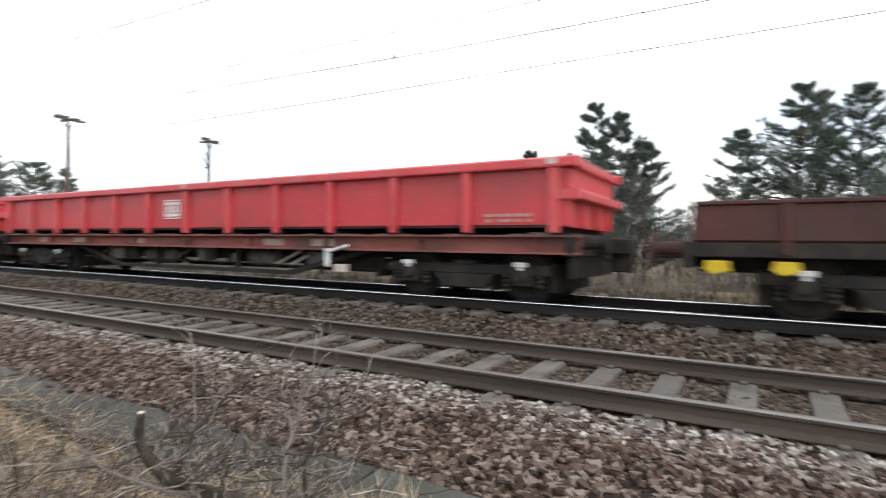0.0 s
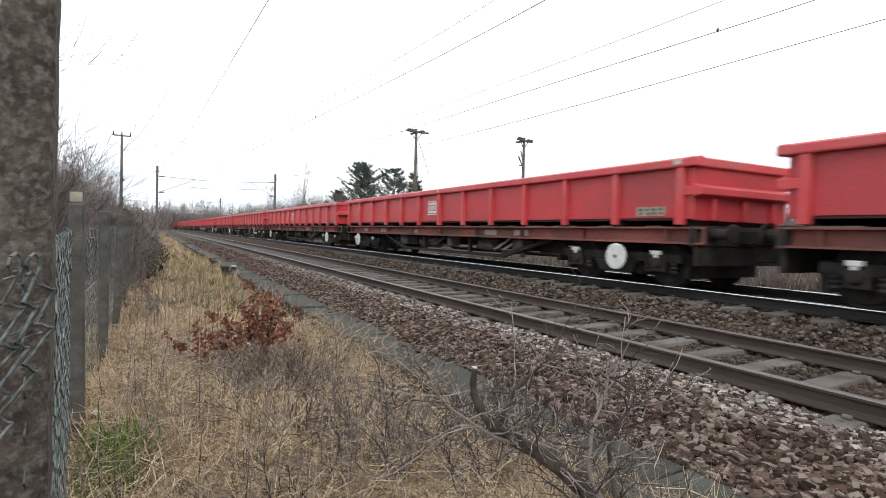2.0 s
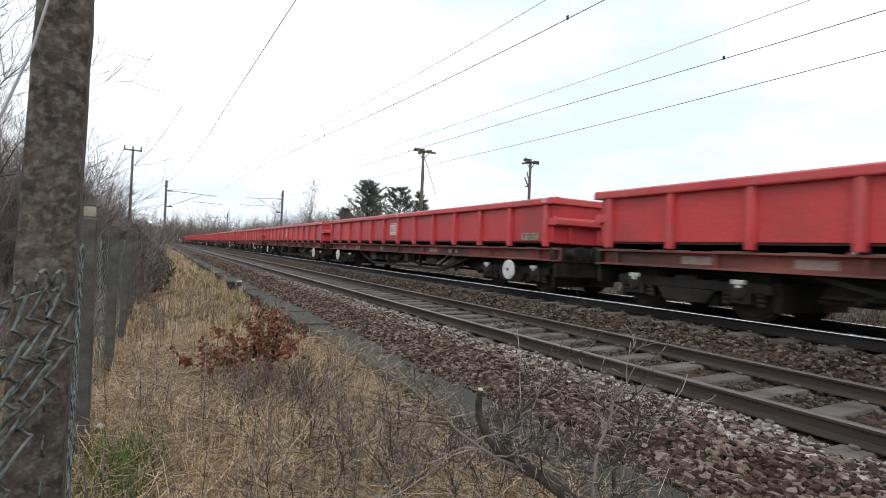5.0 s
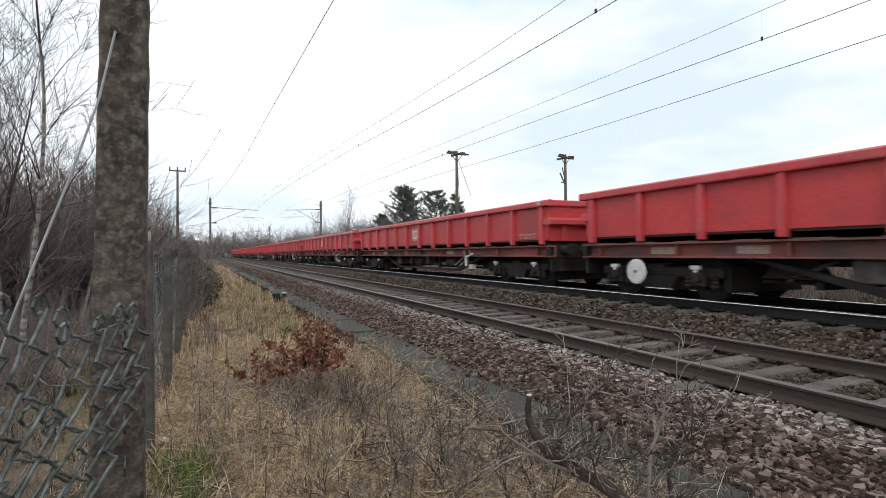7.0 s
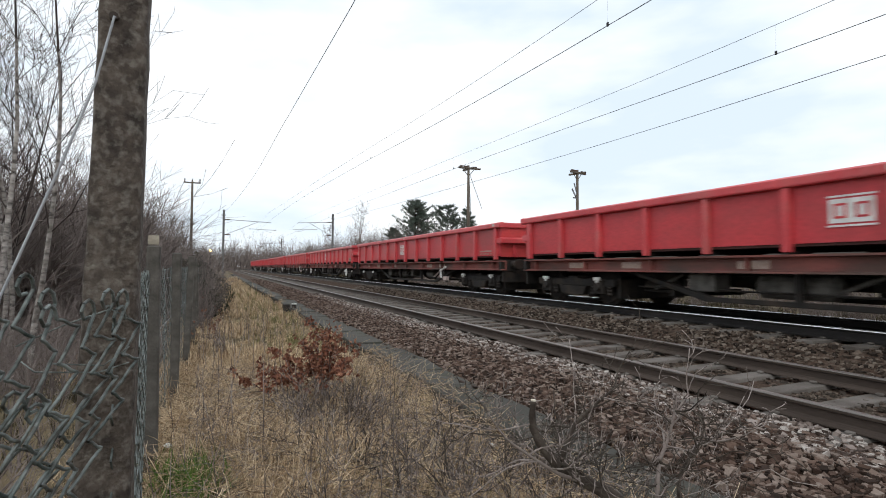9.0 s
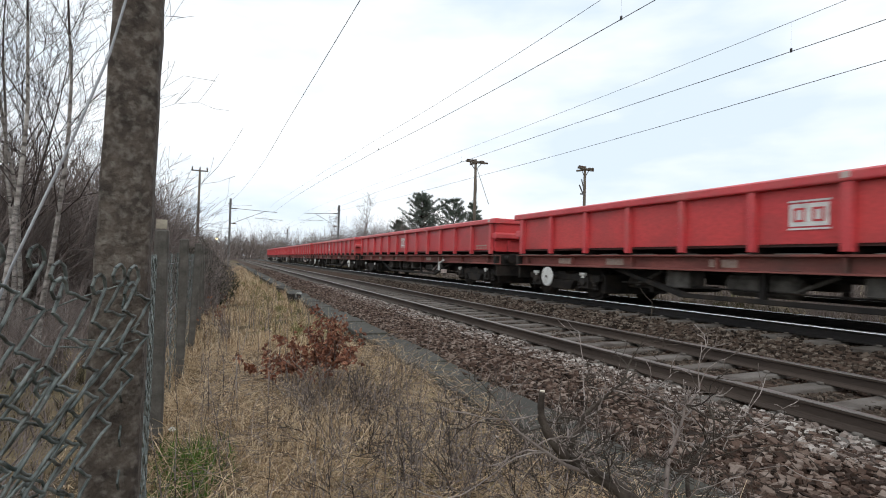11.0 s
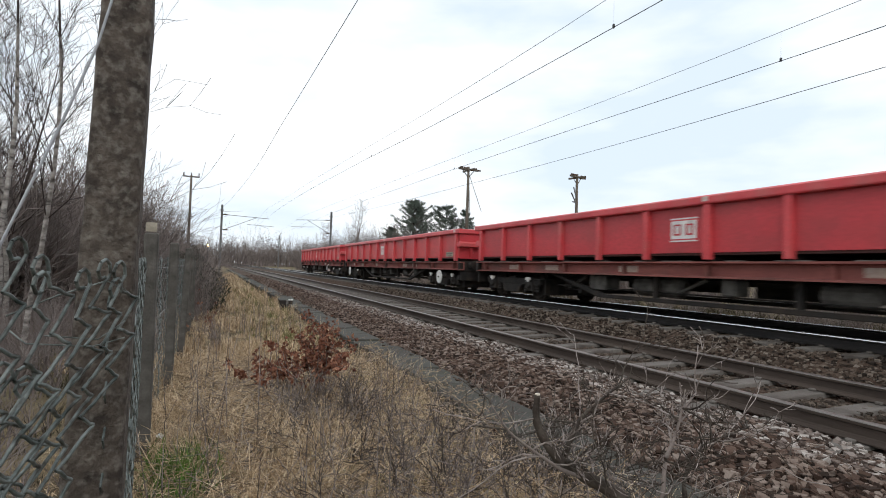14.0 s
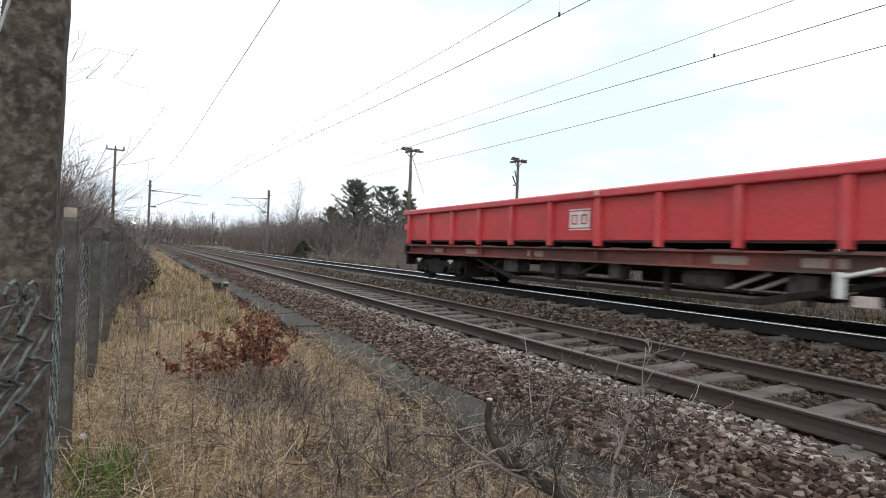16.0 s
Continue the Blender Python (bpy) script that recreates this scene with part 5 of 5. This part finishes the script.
bare_tree("hawthorn_tree", -7.8, 30.0, 4.6, 0.08, 107, BARK, BARK, "dark leafless tree in the hedge", 2)
bare_tree("hawthorn_tree", -8.0, 41.0, 4.8, 0.09, 108, BARK, BARK, "dark leafless tree in the hedge", 2)
bare_tree("birch_tree", 14.2, 78.0, 9.8, 0.13, 109, BIRCH, BARK_GREY, "tall leafless birch above the far scrub", 2)
bare_tree("birch_tree", 12.0, 88.0, 7.5, 0.11, 110, BARK_GREY, BARK_GREY, "leafless birch in the far scrub", 2)
bare_tree("ash_tree", 17.5, 70.0, 6.5, 0.11, 111, BARK, BARK, "dark leafless tree in the far scrub", 2)


def pine(x, y, h, seed, label, width=0.36, whorls=13, bare=0.12, scale=1.0, power=0.75):
    """Whorls of upswept limbs, each with side shoots that carry bottle-brush tufts of needles."""
    rng = np.random.default_rng(seed)
    t = tagged(empty("pine_tree"), label, "tree")
    base = np.array([x, y, float(lie(np.array(x), np.array(y))) - 0.1])
    lean = rng.normal(0, 0.025, 2)
    def stem(u):
        return base + np.array([lean[0] * u * h + 0.05 * np.sin(5 * u + seed), lean[1] * u * h, u * h])
    trunk = [(stem(k / 12), stem((k + 1) / 12), 0.017 * h * (1.04 - k / 12), 0.017 * h * (1.04 - (k + 1) / 12)) for k in range(12)]
    limbs, shoots = [], []
    for k in range(whorls):
        u = bare + (0.97 - bare) * (k + rng.uniform(-0.25, 0.25)) / (whorls - 1)
        u = min(max(u, bare), 0.985)
        turn = rng.uniform(0, 6.28)
        for j in range(rng.integers(5, 8)):
            a = turn + 6.28 * j / 5 + rng.normal(0, 0.25)
            reach = h * width * (1 - u) ** power * min(1.0, 0.55 + 1.8 * u) * rng.uniform(0.35, 1.35) + 0.12
            p, slope = stem(u + rng.uniform(-0.03, 0.012)), rng.uniform(-0.05, 0.6)
            n = 5
            for i in range(n):
                d = np.array([np.cos(a), np.sin(a), slope + 0.14 * i])
                d /= np.linalg.norm(d)
                q = p + d * reach / n
                r = 0.022 * (reach / 1.5 + 0.3)
                limbs.append((p, q, r * (1 - 0.17 * i), r * (1 - 0.17 * (i + 1))))
                if i > 0:
                    for side in (-1, 1):
                        if rng.uniform() < 0.85:
                            b = a + side * rng.uniform(0.5, 1.1)
                            L = reach * 0.30 * rng.uniform(0.5, 1.2) * (1.15 - 0.12 * i) + 0.06
                            e = q + np.array([np.cos(b), np.sin(b), rng.uniform(0.15, 0.7)]) * L
                            limbs.append((q, e, 0.009, 0.004))
                            shoots.append((q + (e - q) * 0.35, e))
                if i > 1:
                    shoots.append((p, q))
                p, a = q, a + rng.normal(0, 0.1)
    shoots.append((stem(0.93), stem(1.03)))
    branches("trunk", trunk, BARK, t, 8)
    branches("branchwork", limbs, BARK, t, 4)
    s0, s1 = np.array([c[0] for c in shoots]), np.array([c[1] for c in shoots])
    m = max(24, min(110, int(60000 / len(shoots))))
    f = rng.uniform(0, 1, (len(shoots) * m, 1))
    c = np.repeat(s0, m, 0) * (1 - f) + np.repeat(s1, m, 0) * f
    axis = np.repeat(s1 - s0, m, 0)
    axis /= np.linalg.norm(axis, axis=1, keepdims=True)
    d = axis * 0.7 + rng.normal(0, 0.75, c.shape) + np.array([0, 0, 0.15])
    d /= np.linalg.norm(d, axis=1, keepdims=True)
    L = 0.15 * scale * rng.uniform(0.6, 1.3, (len(c), 1))
    side = np.cross(d, rng.normal(0, 1, d.shape))
    side *= 0.0050 * scale / np.linalg.norm(side, axis=1, keepdims=True)
    v = np.stack([c - side, c + side, c + d * L], 1).reshape(-1, 3)
    raw("crown", v, np.arange(len(v)).reshape(-1, 3).tolist(), NEEDLES, t)
    return t


pine(15.4, 56.0, 8.6, 121, "dense dark green pine beyond the far track", 0.36, 16, 0.12, 1.7, 0.42)
pine(16.4, 58.0, 8.0, 131, "dense dark green pine beyond the far track", 0.36, 16, 0.12, 1.7, 0.42)
pine(18.6, 54.0, 8.0, 122, "dark green pine beyond the far track", 0.36, 15, 0.12, 1.7, 0.45)
pine(19.8, 52.0, 7.6, 123, "young dark pine beside the power pole", 0.26, 16, 0.12, 1.5)
pine(13.5, 58.0, 5.6, 124, "low dark evergreen in the far scrub", 0.42, 15, 0.1, 1.6)
pine(13.4, 4.65, 5.75, 125, "dark pine behind the train", 0.30, 14)
pine(13.5, 3.55, 5.6, 126, "dark pine behind the train", 0.33, 14)
pine(13.2, 2.75, 4.6, 132, "young dark pine behind the train", 0.34, 12)
pine(15.5, 7.6, 4.9, 127, "slender dark pine behind the train", 0.24, 12)
pine(16.4, 0.1, 5.2, 130, "dark pine behind the others", 0.36, 13)
pine(15.6, -1.2, 6.4, 128, "broad dark pine beside the line", 0.36, 14)
pine(15.2, -2.7, 6.1, 129, "broad dark pine beside the line", 0.36, 14)
pine(14.6, -4.3, 6.3, 133, "broad dark pine beside the line", 0.36, 14)
pine(17.0, -2.0, 6.6, 134, "dark pine behind the others", 0.34, 14)
bare_tree("birch_tree", 16.5, -1.9, 7.0, 0.06, 112, BARK_GREY, BARK_GREY, "leafless birch rising among the pines", 2)
bare_tree("ash_tree", 12.2, 3.0, 3.2, 0.04, 113, BARK_GREY, BARK_GREY, "small leafless tree in the brambles behind the train", 3)

# ---------- scrub and distant woods ----------
rng1 = np.random.default_rng(140)
thicket("hedge_scrub", in_strip(rng1, 300, -14, -7.3, 13, 46, 2.3, 3.9, 1.0) + in_strip(rng1, 60, -9.5, -6.7, 15, 30, 1.8, 3.0), DARKBUSH, "dark leafless hedge scrub along the railway fence", 141)
thicket("hedge_scrub", in_strip(rng1, 190, -20, -8.2, 11, 24, 2.0, 3.4), DARKBUSH, "dark leafless scrub behind the birches", 142)
thicket("far_scrub", in_strip(rng1, 130, 11.5, 20, 20, 48, 1.2, 2.4, 1.0) + in_strip(rng1, 260, 11.5, 22, 48, 118, 2.8, 5.0, 1.1), DARKBUSH, "brown leafless scrub beyond the far track", 143)
thicket("far_scrub", in_strip(rng1, 210, 10.5, 18, -14, 26, 1.0, 2.2), DARKBUSH, "brown leafless brambles behind the train", 144)
thicket("verge_brambles", in_strip(rng1, 420, 6.9, 11, -14, 48, 0.35, 0.9), BARK_GREY, "low brown brambles on the verge behind the train", 149)
thicket("fence_brambles", in_strip(rng1, 150, -9.5, -5.35, 0.6, 12, 0.35, 0.95), DARKBUSH, "low tangled brambles behind the fence", 150)
thicket("low_scrub", in_strip(rng1, 60, -6.2, -4.9, 14, 34, 0.9, 2.0), DARKBUSH, "low dark brambles growing through the fence", 145)
thicket("distant_woods", in_strip(rng1, 520, -110, 90, 190, 340, 5.5, 10), DARKBUSH, "distant grey winter woods on the horizon", 146, thin=1.3)
thicket("distant_woods", in_strip(rng1, 200, 24, 70, 90, 180, 4, 6.5), DARKBUSH, "distant grey winter woods to the side", 147, thin=1.2)
thicket("distant_woods", in_strip(rng1, 260, 48, 80, -60, 60, 3.6, 6.0), DARKBUSH, "low winter woods behind the train", 148, thin=1.4)


def ivy(x, y, r, h, n, seed, label):
    rng = np.random.default_rng(seed)
    a, u, t = rng.uniform(0, 2 * np.pi, n), np.sqrt(rng.uniform(0, 1, n)), rng.uniform(0, 1, n)
    rad = r * u * (1 - 0.6 * t ** 2) * (1 + 0.25 * np.sin(3 * a + 4 * t))
    c = np.stack([x + rad * np.cos(a), y + 1.6 * rad * np.sin(a), -0.42 + h * t * (1 - 0.4 * u)], 1)
    ob = leaves("evergreen_bush", c, rng.normal(0, 1, (n, 3)), (0.05, 0.12), EVERGREEN, None, rng)
    return tagged(ob, label, "bush", kind="stuff")


ivy(-5.6, 17.5, 1.1, 1.9, 8000, 151, "dark evergreen bush swallowing the fence")
ivy(-5.5, 24, 1.3, 2.3, 8000, 152, "dark evergreen bush beside the fence")
ivy(11.0, 60, 1.5, 2.6, 5000, 153, "dark evergreen undergrowth beyond the track")
debris = []
rng2 = np.random.default_rng(160)
for k in range(7):
    grow(rng2, (10.2 + rng2.normal(0, 0.3), 47 + rng2.normal(0, 0.6), 0.0), (rng2.normal(0, 0.8), rng2.normal(0, 0.5), 0.8), 2.2, 0.05, 1, debris, (2, 3), 0.6, -0.05, 0.5, 3)
tagged(branches("broken_branches", debris, BIRCH, None, 5), "pale broken branches lying beyond the track", "branch")


# ---------- motion of the train ----------
# seconds, and how far the train has come: the front post of the first red wagon along y
RUN = [(0, 2.16), (0.5, -5.94), (1, -15.05), (1.5, -23.24), (2, -31.65), (2.5, -40.86), (3, -49.69), (3.5, -57.82), (4, -67.11), (4.2, -70.28), (6.5, -110.98), (7, -119.30), (7.5, -127.52), (8, -136.75), (8.5, -145.07), (9, -153.52), (9.5, -163.39), (9.7, -167.28), (12, -207.00), (12.5, -216.16), (13, -225.29), (13.5, -234.17), (14, -243.66), (14.5, -252.32), (15, -261.70), (15.5, -270.25), (16, -279.76)]


def motions():
    for k, w in enumerate(wagons):
        walk(w, [(t, pose(TRAIN_X, y + PITCH * k, TRAIN_Z)) for t, y in RUN])
    walk(lead_wagon, [(t, pose(TRAIN_X, y - 1.8, TRAIN_Z)) for t, y in RUN])


motions()
